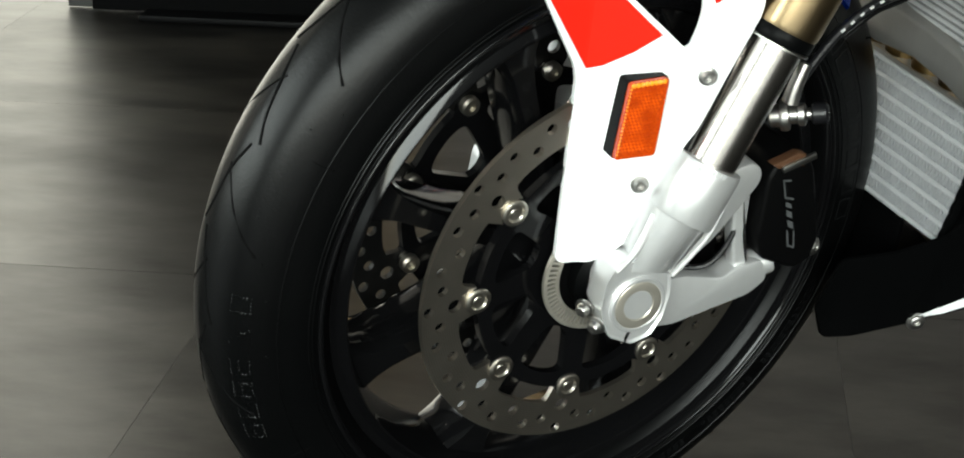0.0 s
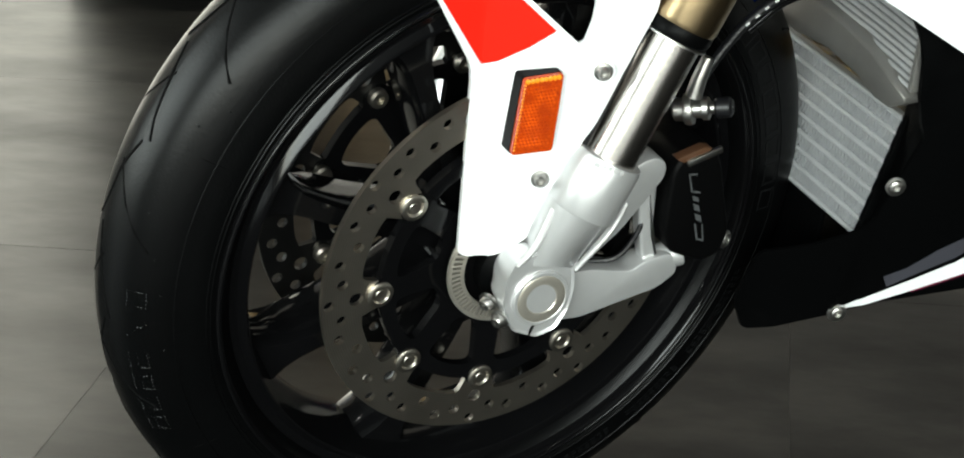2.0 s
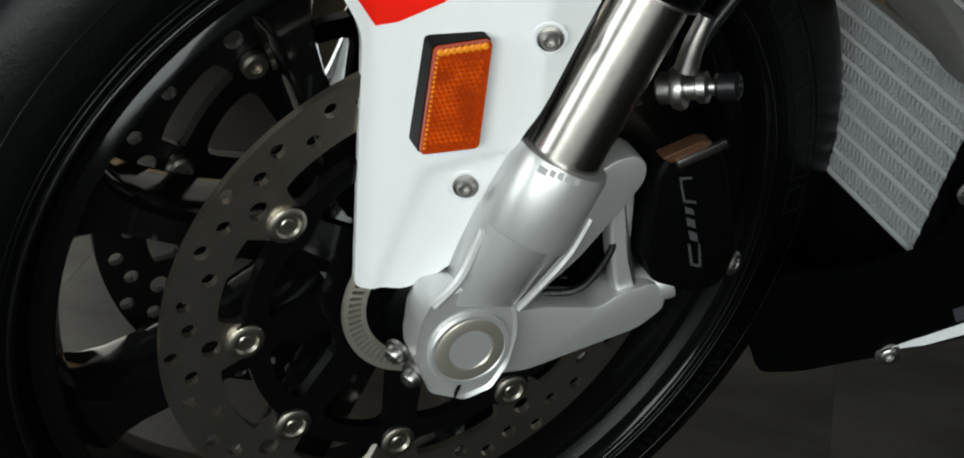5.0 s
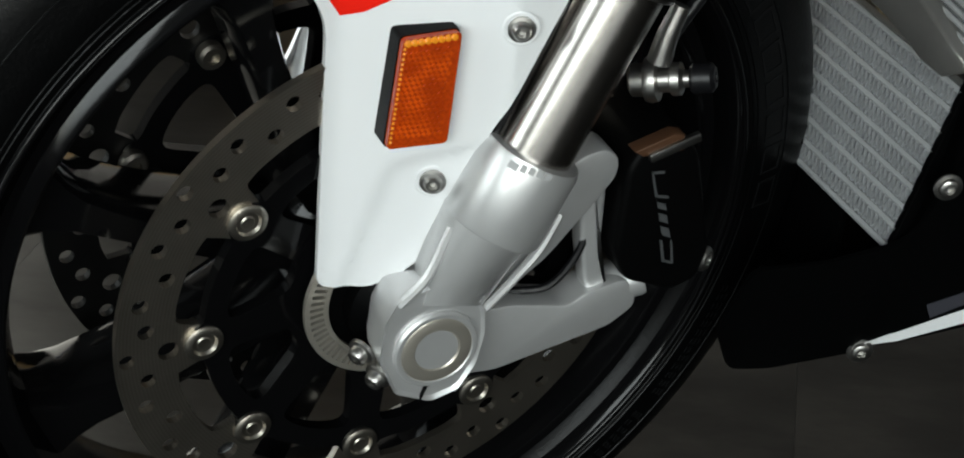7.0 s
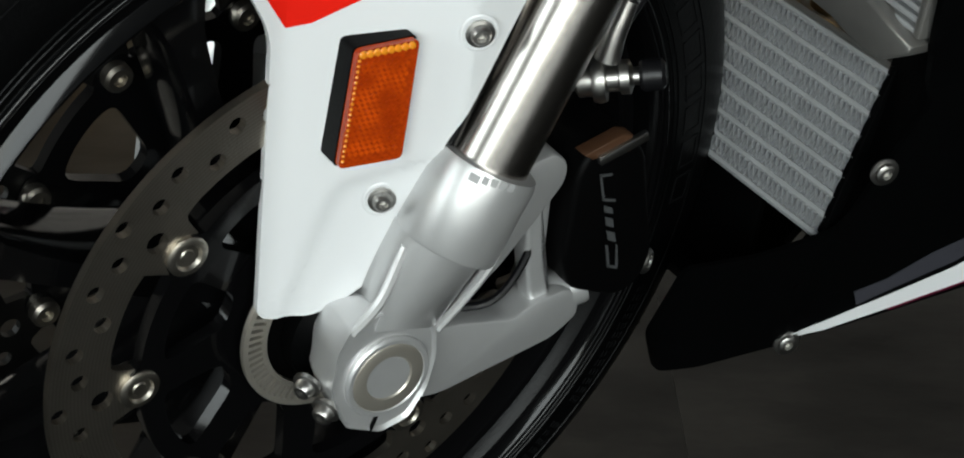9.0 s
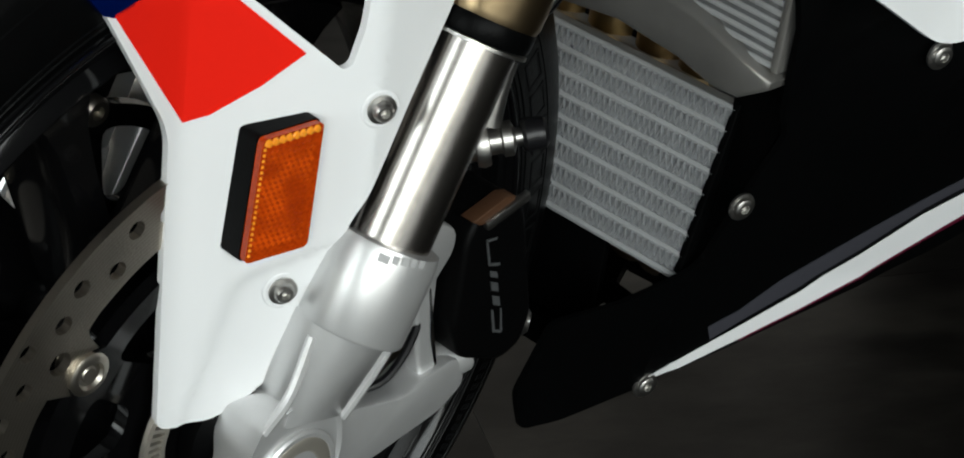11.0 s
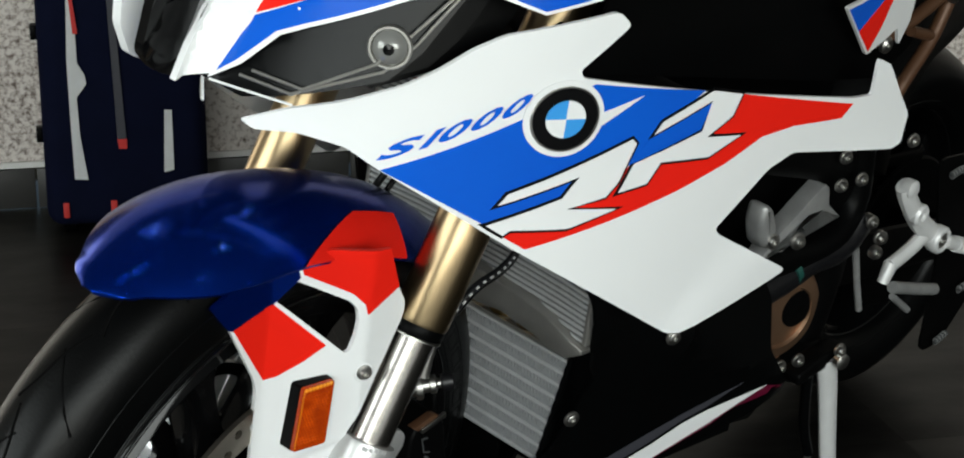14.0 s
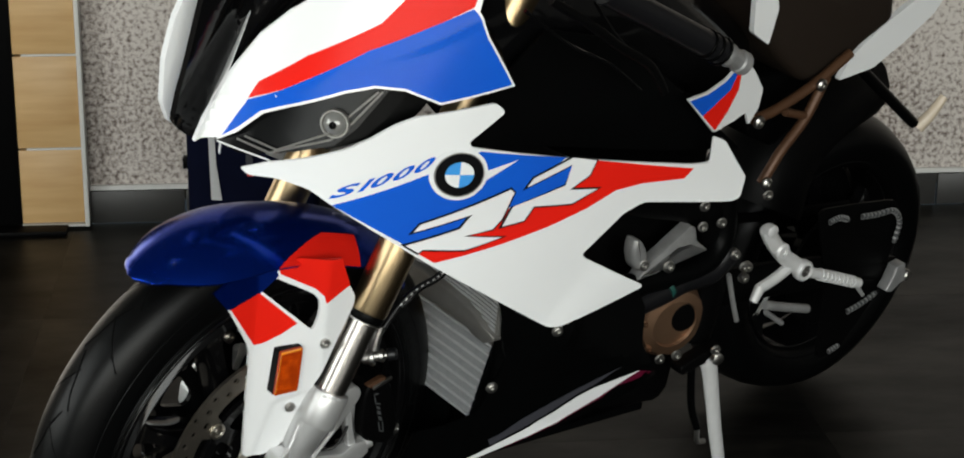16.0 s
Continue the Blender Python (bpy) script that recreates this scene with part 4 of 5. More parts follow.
part("red_panel", shell(69, 97, -1.0, -0.60, 0.0026, 0.0022, 40, 17.0), RED, guard, "red painted panel on the mudguard")

# amber side reflector
AMBER_FACE = [(-0.015, 0.193), (0.014, 0.199), (0.011, 0.132), (-0.02, 0.127)]


def face_surf(x, z):
    return -0.1225 + (0.013 - x) * 0.3


refl = part("reflector_housing", sheet(rounded(grown(AMBER_FACE, 0.0006), 0.003), lambda x, z: face_surf(x, z) + 0.004, 0.022, grid=1.0), SATIN_BLACK, bike, "dark grey plastic reflector housing")
lens = part("reflector_lens", sheet(rounded(AMBER_FACE, 0.003), face_surf, 0.0042, grid=1.0), AMBER, refl, "amber side reflector lens")
corner = [Vector((x, face_surf(x, z) - 0.0002, z)) for x, z in AMBER_FACE]
prisms = bmesh.new()
for i in range(9):
    for j in range(18):
        u, v = (i + 0.5 + 0.5 * (j % 2)) / 10.0, (j + 0.9) / 19.5
        p = corner[0].lerp(corner[1], 0.06 + 0.88 * u).lerp(corner[3].lerp(corner[2], 0.06 + 0.88 * u), 0.09 + 0.87 * v)
        box((0.0021, 0.0010, 0.0021), p, 0, (0, 45, 0), into=prisms)
tagged(part("reflector_prism", prisms, AMBER_DOT, lens, smooth=10), "amber moulded prism grid", kind="stuff")
for j in range(20):
    p = corner[0].lerp(corner[3], 0.08 + 0.045 * j).lerp(corner[1].lerp(corner[2], 0.08 + 0.045 * j), 0.045)
    part("edge_prism", turned([(0.0010, 0), (0.0007, 0.0006), (0.0001, 0.0008)], p, (0, -1, 0), 8), AMBER_LIGHT, lens)
for i in range(8):
    p = corner[0].lerp(corner[1], 0.09 + 0.82 * i / 7).lerp(corner[3], 0.035)
    part("bright_prism", turned([(0.0022, 0), (0.0017, 0.0012), (0.0001, 0.0016)], p, (0, -1, 0), 10), AMBER_LIGHT, lens)

# radiators behind the wheel
def cooler(name, label, x0, z0, z1, y0, y1, rows, lean, bow, deep, bar, fin_mat):
    """A finned core: flat tubes with slanted fins between them, and side tanks."""
    def place(y, z):
        return x0 + lean * (z - z0) + bow * (y / 0.13) ** 2
    core = bmesh.new()
    n = 14
    for k in range(n):
        ya, yb = y0 + (y1 - y0) * k / n, y0 + (y1 - y0) * (k + 1) / n
        vs = [core.verts.new((place(y, z) + d, y, z)) for y, z, d in ((ya, z0, 0), (yb, z0, 0), (yb, z1, 0), (ya, z1, 0), (ya, z0, deep), (yb, z0, deep), (yb, z1, deep), (ya, z1, deep))]
        for f in ((0, 1, 2, 3), (7, 6, 5, 4), (0, 4, 5, 1), (3, 2, 6, 7)):
            core.faces.new([vs[i] for i in f])
    ob = part(name, core, fin_mat, bike, label)
    step = (z1 - z0) / rows
    for k in range(rows + 1):
        z = z0 + step * k
        part("cooling_tube", tube([(place(y0 + (y1 - y0) * j / 8, z) - 0.0012, y0 + (y1 - y0) * j / 8, z) for j in range(9)], bar, 6), FIN_TUBE, ob)
    fins = bmesh.new()
    count = int((y1 - y0) / (0.0024 if rows < 12 else 0.006))
    for k in range(rows if rows < 12 else 0):
        for j in range(count):
            y, z = y0 + (y1 - y0) * (j + 0.5) / count, z0 + step * (k + 0.5)
            box((0.003, 0.0009, step * 0.98), (place(y, z) - 0.001, y, z), turn=(14 if j % 2 else -14, 0, 0), into=fins)
    if rows < 12:
        tagged(part("cooling_fin", fins, fin_mat, ob), kind="stuff")
    for y in (y0, y1):
        part("side_tank", box((deep + 0.006, 0.006, z1 - z0 + 0.006), (place(y, (z0 + z1) / 2) + deep / 2, y, (z0 + z1) / 2), 0.0015, (0, math.degrees(math.atan(lean)), 0)), SATIN_BLACK if rows < 12 else TANK_ALU, ob)
    for z in (z0, z1):
        part("edge_rail", tube([(place(y0 + (y1 - y0) * j / 8, z) + 0.004, y0 + (y1 - y0) * j / 8, z) for j in range(9)], 0.0045, 6), TANK_ALU, ob)
    return ob


FIN_TUBE = material("cooling_tube_aluminium", (0.54, 0.55, 0.56), 0.55, metal=0.4, scale=60)
cooler("oil_cooler", "aluminium oil cooler with eight slanted fin rows", 0.322, 0.009, 0.117, -0.125, 0.125, 8, 0.26, 0.0, 0.03, 0.0024, FIN)
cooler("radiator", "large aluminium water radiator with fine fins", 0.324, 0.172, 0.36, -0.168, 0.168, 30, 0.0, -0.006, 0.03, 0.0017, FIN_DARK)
TANK_LOW = [(0.0, 0.1525), (0.056, 0.159), (0.104, 0.154), (0.130, 0.147), (0.150, 0.147), (0.170, 0.160)]
TANK_TOP = [(0.172, 0.166), (0.149, 0.1725), (0.113, 0.184), (0.070, 0.190), (0.0, 0.193)]
part("radiator_tank", slab([(-a, b) for a, b in TANK_LOW] + [(-a, b) for a, b in TANK_TOP] + TANK_TOP[::-1][1:] + TANK_LOW[::-1][:-1], -0.330, -0.306, 0.003), TANK_ALU, bike,
     "aluminium bottom tank of the radiator").matrix_basis = Matrix.Rotation(radians(90), 4, "Z")
for y in (-0.075, -0.04, 0.0, 0.04, 0.075):
    part("exhaust_pipe", tube([(0.40, y, 0.26), (0.385, y, 0.18), (0.382, y, 0.09), (0.40, y * 0.7, -0.03), (0.5, y * 0.4, -0.05)], 0.019, 16), PIPE, bike,
         "heat-tinted steel exhaust pipe")

# side fairing with its decals
SIDE = [(-0.042, 0.431), (-0.018, 0.449), (0.013, 0.463), (0.05, 0.484), (0.073, 0.502), (0.095, 0.522), (0.119, 0.536), (0.213, 0.557), (0.227, 0.544), (0.184, 0.503), (0.188, 0.496), (0.547, 0.434), (0.578, 0.432), (0.576, 0.472), (0.599, 0.462), (0.628, 0.427), (0.653, 0.398), (0.645, 0.369), (0.629, 0.365), (0.464, 0.389), (0.431, 0.377), (0.37, 0.324), (0.376, 0.317), (0.478, 0.262), (0.479, 0.257), (0.343, 0.217), (0.327, 0.219), (0.243, 0.271), (0.145, 0.331), (0.037, 0.404), (0.016, 0.421), (-0.013, 0.428), (-0.036, 0.424)]
BLUE_AREA = [(0.039, 0.403), (0.144, 0.461), (0.2, 0.49), (0.322, 0.474), (0.304, 0.462), (0.268, 0.434), (0.246, 0.408), (0.226, 0.39), (0.188, 0.366), (0.12, 0.355)]
RED_AREA = [(0.135, 0.344), (0.144, 0.356), (0.226, 0.39), (0.249, 0.407), (0.324, 0.407), (0.331, 0.426), (0.362, 0.445), (0.373, 0.464), (0.546, 0.428), (0.531, 0.415), (0.455, 0.419), (0.411, 0.415), (0.366, 0.394), (0.309, 0.374), (0.242, 0.354), (0.157, 0.33)]
SPIKE = [(0.2, 0.459), (0.251, 0.476), (0.21, 0.449), (0.196, 0.428), (0.181, 0.445)]
LETTER_A = [(0.128, 0.375), (0.135, 0.386), (0.246, 0.434), (0.251, 0.429), (0.238, 0.392), (0.227, 0.378), (0.189, 0.369), (0.241, 0.365), (0.193, 0.349), (0.141, 0.35), (0.135, 0.345), (0.12, 0.355), (0.184, 0.38), (0.191, 0.391), (0.198, 0.401)]
LETTER_B = [(0.269, 0.436), (0.277, 0.448), (0.332, 0.473), (0.37, 0.465), (0.362, 0.444), (0.333, 0.426), (0.378, 0.422), (0.34, 0.405), (0.282, 0.407), (0.27, 0.387), (0.24, 0.381), (0.252, 0.409), (0.326, 0.433), (0.332, 0.463)]
for surf, flip in ((side_surf, False), (mirrored(side_surf), True)):
    fairing = part("side_fairing", sheet(rounded(SIDE, 0.006), surf, -0.004 if flip else 0.004), WHITE, bike, "white side fairing with blue and red graphics", 30)
    s = -1 if flip else 1
    part("blue_graphic", sheet(BLUE_AREA, surf, 0.0004 * s, lift=0.0008 * s), BLUE, fairing, "blue graphic panel")
    part("red_graphic", sheet(RED_AREA, surf, 0.0004 * s, lift=0.0006 * s), RED, fairing, "red graphic stripe")
    part("white_graphic", sheet(SPIKE, surf, 0.0004 * s, lift=0.0013 * s), WHITE, fairing, "white pointed graphic")
    part("blue_graphic", sheet([(0.265, 0.432), (0.333, 0.461), (0.324, 0.435), (0.255, 0.411), (0.246, 0.408)], surf, 0.0004 * s, lift=0.0015 * s), BLUE, fairing, "blue sliver inside a letter shape")
    for shape in (LETTER_A, LETTER_B):
        part("letter_outline", sheet(grown(shape, 0.0028), lambda x, z, f=surf: f(x - 0.0008, z + 0.0012), 0.0004 * s, lift=0.0013 * s), DECAL_BLACK, fairing)
        part("letter_shape", sheet(shape, surf, 0.0004 * s, lift=0.0019 * s), WHITE, fairing, "white italic letter shape with a black edge")
    cx, cz = 0.1745, 0.4585
    emblem = part("emblem_border", sheet(circle(cx, cz, 0.0365, 48), surf, 0.0006 * s, lift=0.0022 * s), WHITE, fairing, "round emblem in black, white and light blue")
    part("emblem_ring", sheet(circle(cx, cz, 0.0305, 48), surf, 0.001 * s, lift=0.0030 * s), DECAL_BLACK, emblem)
    part("emblem_rim", sheet(circle(cx, cz, 0.0312, 48), surf, 0.001 * s, [circle(cx, cz, 0.0296, 48)], lift=0.0034 * s), STEEL, emblem)
    for q in range(4):
        wedge = [(cx, cz)] + [(cx + 0.0180 * math.cos(radians(90 * q + 9 * k)), cz + 0.0180 * math.sin(radians(90 * q + 9 * k))) for k in range(11)]
        part("emblem_quarter", sheet(wedge, surf, 0.0006 * s, lift=0.0036 * s), SKY_BLUE if q % 2 else WHITE, emblem)

def lettering(text, surf, origin, along, up, tall, slant, name, mat, parent, sign=1, lift=0.0014, span=None):
    """Words in the built-in font laid on a panel: origin, along and up are in x and z."""
    font = bpy.data.curves.new(name, "FONT")
    font.body, font.size, font.resolution_u, font.space_character = text, 1.0, 3, 1.0
    font.offset = 0.030
    probe = new(name, font)
    me = bpy.data.meshes.new_from_object(probe.evaluated_get(bpy.context.evaluated_depsgraph_get()))
    bpy.data.objects.remove(probe)
    first, wide = 0.0, max(v.co.x for v in me.vertices)
    if span:
        first = min(v.co.x for v in me.vertices)
        wide = (wide - first) / (span[1] - span[0])
        first -= span[0] * wide
    bm = bmesh.new()
    bm.from_mesh(me)
    bpy.data.meshes.remove(me)
    for v in bm.verts:
        u, w = ((v.co.x - first) / wide + slant * v.co.y), v.co.y * tall / 0.7
        x, z = origin[0] + along[0] * u + up[0] * w, origin[1] + along[1] * u + up[1] * w
        v.co = Vector((x, surf(x, z) - lift * sign, z))
    return part(name, bm, mat, parent)


for letter, span in (("S", (0.0, 0.215)), ("1", (0.275, 0.335)), ("0", (0.365, 0.555)), ("0", (0.585, 0.775)), ("0", (0.805, 0.995))):
    lettering(letter, side_surf, (0.0345, 0.4110), (0.1030, 0.0560), (0.10, 0.97), 0.0145, 0.13, "lettering", BLUE, bike, span=span)

# upper fairing round the headlight
UP_WHITE = [(-0.098, 0.468), (-0.086, 0.497), (-0.066, 0.531), (-0.047, 0.564), (-0.018, 0.611), (0.01, 0.646), (0.049, 0.685), (0.106, 0.738), (0.201, 0.735), (0.186, 0.673), (0.197, 0.643), (0.231, 0.582), (0.138, 0.559), (0.099, 0.574), (0.068, 0.575), (0.039, 0.563), (-0.021, 0.53), (-0.037, 0.521), (-0.062, 0.491), (-0.075, 0.479)]
UP_BLUE = [(-0.073, 0.482), (-0.045, 0.531), (-0.018, 0.55), (0.068, 0.617), (0.13, 0.653), (0.179, 0.679), (0.185, 0.672), (0.195, 0.643), (0.228, 0.583), (0.138, 0.561), (0.099, 0.576), (0.068, 0.576), (0.039, 0.565), (-0.021, 0.532), (-0.037, 0.522), (-0.062, 0.493)]
UP_RED = [(-0.044, 0.533), (-0.032, 0.555), (0.014, 0.599), (0.083, 0.651), (0.109, 0.683), (0.13, 0.714), (0.201, 0.735), (0.18, 0.681), (0.068, 0.617), (-0.017, 0.551)]
HEADLIGHT = [(-0.079, 0.474), (-0.037, 0.52), (0.039, 0.562), (0.068, 0.573), (0.098, 0.573), (0.056, 0.516), (0.03, 0.491), (-0.042, 0.465), (-0.056, 0.46)]
for surf, flip in ((upper_surf, False), (mirrored(upper_surf), True)):
    s = -1 if flip else 1
    nose = part("upper_fairing", sheet(UP_WHITE, surf, 0.004 * s, grid=0.006), WHITE, bike, "white upper fairing with red and blue stripes", 30)
    part("white_edge", sheet(grown(UP_BLUE, 0.003), surf, 0.0005 * s, lift=0.0006 * s, grid=0.006), WHITE, nose)
    part("blue_stripe", sheet(UP_BLUE, surf, 0.0005 * s, lift=0.0012 * s, grid=0.006), BLUE, nose, "blue stripe")
    part("red_stripe", sheet(UP_RED, surf, 0.0005 * s, lift=0.0009 * s, grid=0.006), RED, nose, "red stripe")
    bowl = part("headlight", sheet(HEADLIGHT, lambda x, z, f=surf, s=s: f(x, z) + 0.022 * s, 0.01 * s), SMOKE, bike, "dark headlight behind a clear cover")
    part("headlight_surround", sheet([(x + 0.045, z + 0.006) for x, z in HEADLIGHT], lambda x, z, f=surf, s=s: f(x, z) + 0.050 * s, 0.004 * s), SATIN_BLACK, bowl, "black trim behind the headlight")
    part("inner_trim", sheet([(x + 0.095, z + 0.012) for x, z in HEADLIGHT], lambda x, z, f=surf, s=s: f(x, z) + 0.066 * s, 0.004 * s), SATIN_BLACK, bowl, "black trim inside the fairing")
    c = Vector((0.030, surf(0.030, 0.521) + 0.012 * s, 0.521))
    lens_way = (-0.75, -0.62 * s, 0.1)
    lens = part("projector_lens", turned([(0.0165, -0.004), (0.0155, 0.002), (0.0145, 0.003), (0.012, 0.007), (0.007, 0.0105), (0.0001, 0.0115)], c, lens_way, 32), LAMP_GLASS, bowl, "round headlight projector lens")
    part("lens_ring", turned([(0.0170, -0.004), (0.0190, -0.004), (0.0195, 0.002), (0.0185, 0.0045), (0.0165, 0.0045), (0.0155, 0.002)], c, lens_way, 32), TANK_ALU, lens, "grey ring round the lens")
    part("lens_core", turned([(0.0050, 0.0110), (0.0048, 0.0125), (0.0001, 0.0130)], c, lens_way, 16), GLOSS_BLACK, lens)
    if not flip:
        part("edge_strip", tube([(x, surf(x, z) - 0.001 * s, z) for x, z in [(-0.078, 0.474), (-0.062, 0.471), (-0.039, 0.466)]], 0.0012, 8), WHITE, nose)
    for d in (0.004, 0.010):
        part("light_guide", tube([(x, surf(x, z) + (0.016 - d * 0.6) * s, z) for x, z in ((-0.062 + d, 0.476 + d), (-0.038 + d, 0.468 + d), (0.028 - d, 0.496 + d), (0.052 - d, 0.520 + d), (0.086 - d, 0.566))],
                                 0.0016, 8, smooth=False), TANK_ALU, bowl)
nose_shape = [(-0.116, 0.488), (-0.113, 0.528), (-0.101, 0.581), (-0.082, 0.671), (-0.060, 0.745), (0.140, 0.760), (0.125, 0.660), (0.081, 0.634), (-0.014, 0.584), (-0.047, 0.524), (-0.078, 0.462), (-0.094, 0.464)]
intake = part("nose_intake", sheet(rounded(nose_shape, 0.008), lambda x, z: 0.014 + 0.016 * math.cos((x + 0.06 - 0.55 * (z - 0.55)) / 0.03) * max(0.0, 1 - abs(x + 0.06 - 0.55 * (z - 0.55)) / 0.06), 0.012, grid=0.012), GLOSS_BLACK, bike,
              "gloss black air intake in the nose", 60)
part("intake_ridge", tube([(-0.060, 0.006, 0.500), (-0.030, 0.004, 0.560), (0.010, 0.002, 0.612), (0.060, 0.000, 0.655), (0.110, 0.000, 0.690)], 0.006, 10, taper=0.004), SATIN_BLACK, intake)

part("far_fairing_edge", sheet(rounded([(-0.111, 0.500), (-0.110, 0.561), (-0.098, 0.614), (-0.073, 0.668), (-0.050, 0.710), (-0.026, 0.706), (-0.048, 0.655), (-0.069, 0.578), (-0.081, 0.508), (-0.083, 0.463), (-0.099, 0.470)], 0.004),
                               lambda x, z: 0.060, 0.012), WHITE, bike, "white far edge of the upper fairing")

# belly fairing
BELLY = [(0.294, 0.245), (0.306, 0.219), (0.318, 0.164), (0.336, 0.125), (0.333, 0.072), (0.328, 0.03), (0.311, 0.014), (0.285, -0.003), (0.244, -0.016), (0.232, -0.065), (0.250, -0.104), (0.275, -0.101), (0.324, -0.081), (0.348, -0.073), (0.383, -0.054), (0.417, -0.034), (0.451, -0.013), (0.481, 0.011), (0.498, 0.03), (0.554, 0.09), (0.532, 0.119), (0.52, 0.146), (0.538, 0.192), (0.527, 0.225), (0.358, 0.24), (0.288, 0.276)]
for surf, flip in ((belly_surf, False), (mirrored(belly_surf), True)):
    s = -1 if flip else 1
    belly = part("belly_fairing", sheet(rounded(BELLY, 0.006), surf, 0.004 * s), SATIN_BLACK, bike, "satin black belly fairing with a white stripe", 30)
    part("grey_stripe", sheet([(0.354, -0.035), (0.37, -0.023), (0.396, 0.01), (0.42, 0.039), (0.444, 0.067), (0.46, 0.085), (0.486, 0.115), (0.466, 0.076), (0.45, 0.058), (0.429, 0.024), (0.405, -0.007), (0.374, -0.034), (0.36, -0.047)], surf, 0.0004 * s, lift=0.0008 * s), GREY_DECAL, belly)
    part("white_stripe", sheet([(0.324, -0.075), (0.344, -0.063), (0.376, -0.038), (0.407, -0.012), (0.432, 0.019), (0.453, 0.053), (0.47, 0.071), (0.516, 0.107), (0.484, 0.05), (0.469, 0.029), (0.446, -0.003), (0.414, -0.028), (0.381, -0.05), (0.347, -0.071), (0.326, -0.077)], surf, 0.0004 * s, lift=0.0010 * s), WHITE, belly, "white stripe")
    part("plum_stripe", sheet([(0.381, -0.05), (0.414, -0.028), (0.446, -0.003), (0.469, 0.029), (0.484, 0.05), (0.516, 0.107), (0.538, 0.102), (0.498, 0.071), (0.487, 0.046), (0.471, 0.026), (0.447, -0.006), (0.415, -0.03), (0.382, -0.052)], surf, 0.0004 * s, lift=0.0009 * s), PLUM, belly, "dark red stripe")
for x, y, z in ((0.364, -0.238, 0.197), (0.328, -0.156, 0.072), (0.326, -0.114, -0.080)):
    part("fairing_screw", screw((x, y, z), (-0.3, -0.95, 0), 0.006, 0.004), STEEL, bike, "steel fairing screw")
part("belly_floor", sheet([(0.315, -0.105), (0.69, -0.115), (0.69, 0.115), (0.315, 0.105)], lambda x, y: 0.0, 0.012, [[(0.429, -0.009), (0.432, -0.05), (0.389, -0.06), (0.394, -0.027)], [(0.382, -0.029), (0.382, -0.06), (0.328, -0.069), (0.33, -0.036)]], grid=1.0), SATIN_BLACK, bike,
     "black belly floor with two openings").matrix_basis = Matrix.Translation((0, 0, -0.070)) @ Matrix.Rotation(radians(-90), 4, "X")
part("belly_front", box((0.006, 0.124, 0.105), (0.331, 0.0, -0.050), 0.002), SATIN_BLACK, bike, "black front wall of the belly fairing")
lip = bmesh.new()
edge = [(0.352, -0.1215, 0.150), (0.350, -0.120, 0.11), (0.346, -0.119, 0.072), (0.338, -0.113, 0.03), (0.330, -0.106, 0.0), (0.318, -0.100, -0.030)]
rim = [(0.345, -0.172, 0.150), (0.338, -0.160, 0.11), (0.334, -0.150, 0.072), (0.329, -0.139, 0.03), (0.322, -0.130, 0.0), (0.312, -0.122, -0.030)]
cols = [[lip.verts.new(v) for v in curve_points(line, 4)] for line in (edge, rim)]
for a, b, p, q in zip(cols[0], cols[0][1:], cols[1], cols[1][1:]):
    lip.faces.new((a, b, q, p))
bmesh.ops.solidify(lip, geom=list(lip.faces), thickness=0.003)
part("fairing_lip", lip, SATIN_BLACK, bike, "satin black inner lip of the belly fairing")

CREAM = material("pale_cream_lamp_plastic", (0.62, 0.52, 0.40), 0.3, coat=0.3)
TEAL = material("dark_teal_clamp", (0.01, 0.06, 0.05), 0.4)
# engine and frame, mostly black
part("engine_block", box((0.36, 0.30, 0.36), (0.56, 0.0, 0.14), 0.03, (0, 8, 0)), MATT_BLACK, bike, "black engine block")
part("clutch_cover", turned([(0.062, 0.0), (0.062, 0.02), (0.055, 0.03), (0.040, 0.034), (0.038, 0.030), (0.0001, 0.030)], (0.675, -0.140, 0.106), (-0.15, -1, -0.05), 40), BRONZE, bike, "bronze engine cover")
part("cover_opening", turned([(0.024, 0.0), (0.024, 0.004), (0.020, 0.005), (0.0001, 0.003)], (0.690, -0.170, 0.112), (-0.15, -1, -0.05), 28), MATT_BLACK, bike, "dark round opening in the engine cover")
for k in range(7):
    a = radians(51.4 * k + 20)
    part("cover_bolt", screw((0.672 + 0.056 * math.cos(a), -0.162, 0.106 + 0.056 * math.sin(a)), (-0.15, -1, -0.05), 0.0042, 0.006), BRONZE, bike)
part("main_frame", tube([(0.20, -0.16, 0.50), (0.36, -0.20, 0.42), (0.52, -0.20, 0.36), (0.68, -0.19, 0.30), (0.74, -0.17, 0.17), (0.74, -0.16, 0.06)], 0.030, 14, flat=0.6), MATT_BLACK, bike, "black main frame spar")
part("frame_tube", tube([(0.46, -0.20, 0.19), (0.55, -0.20, 0.214), (0.66, -0.20, 0.212), (0.715, -0.195, 0.25), (0.71, -0.19, 0.34)], 0.020, 14), SATIN_BLACK, bike, "black frame tube")
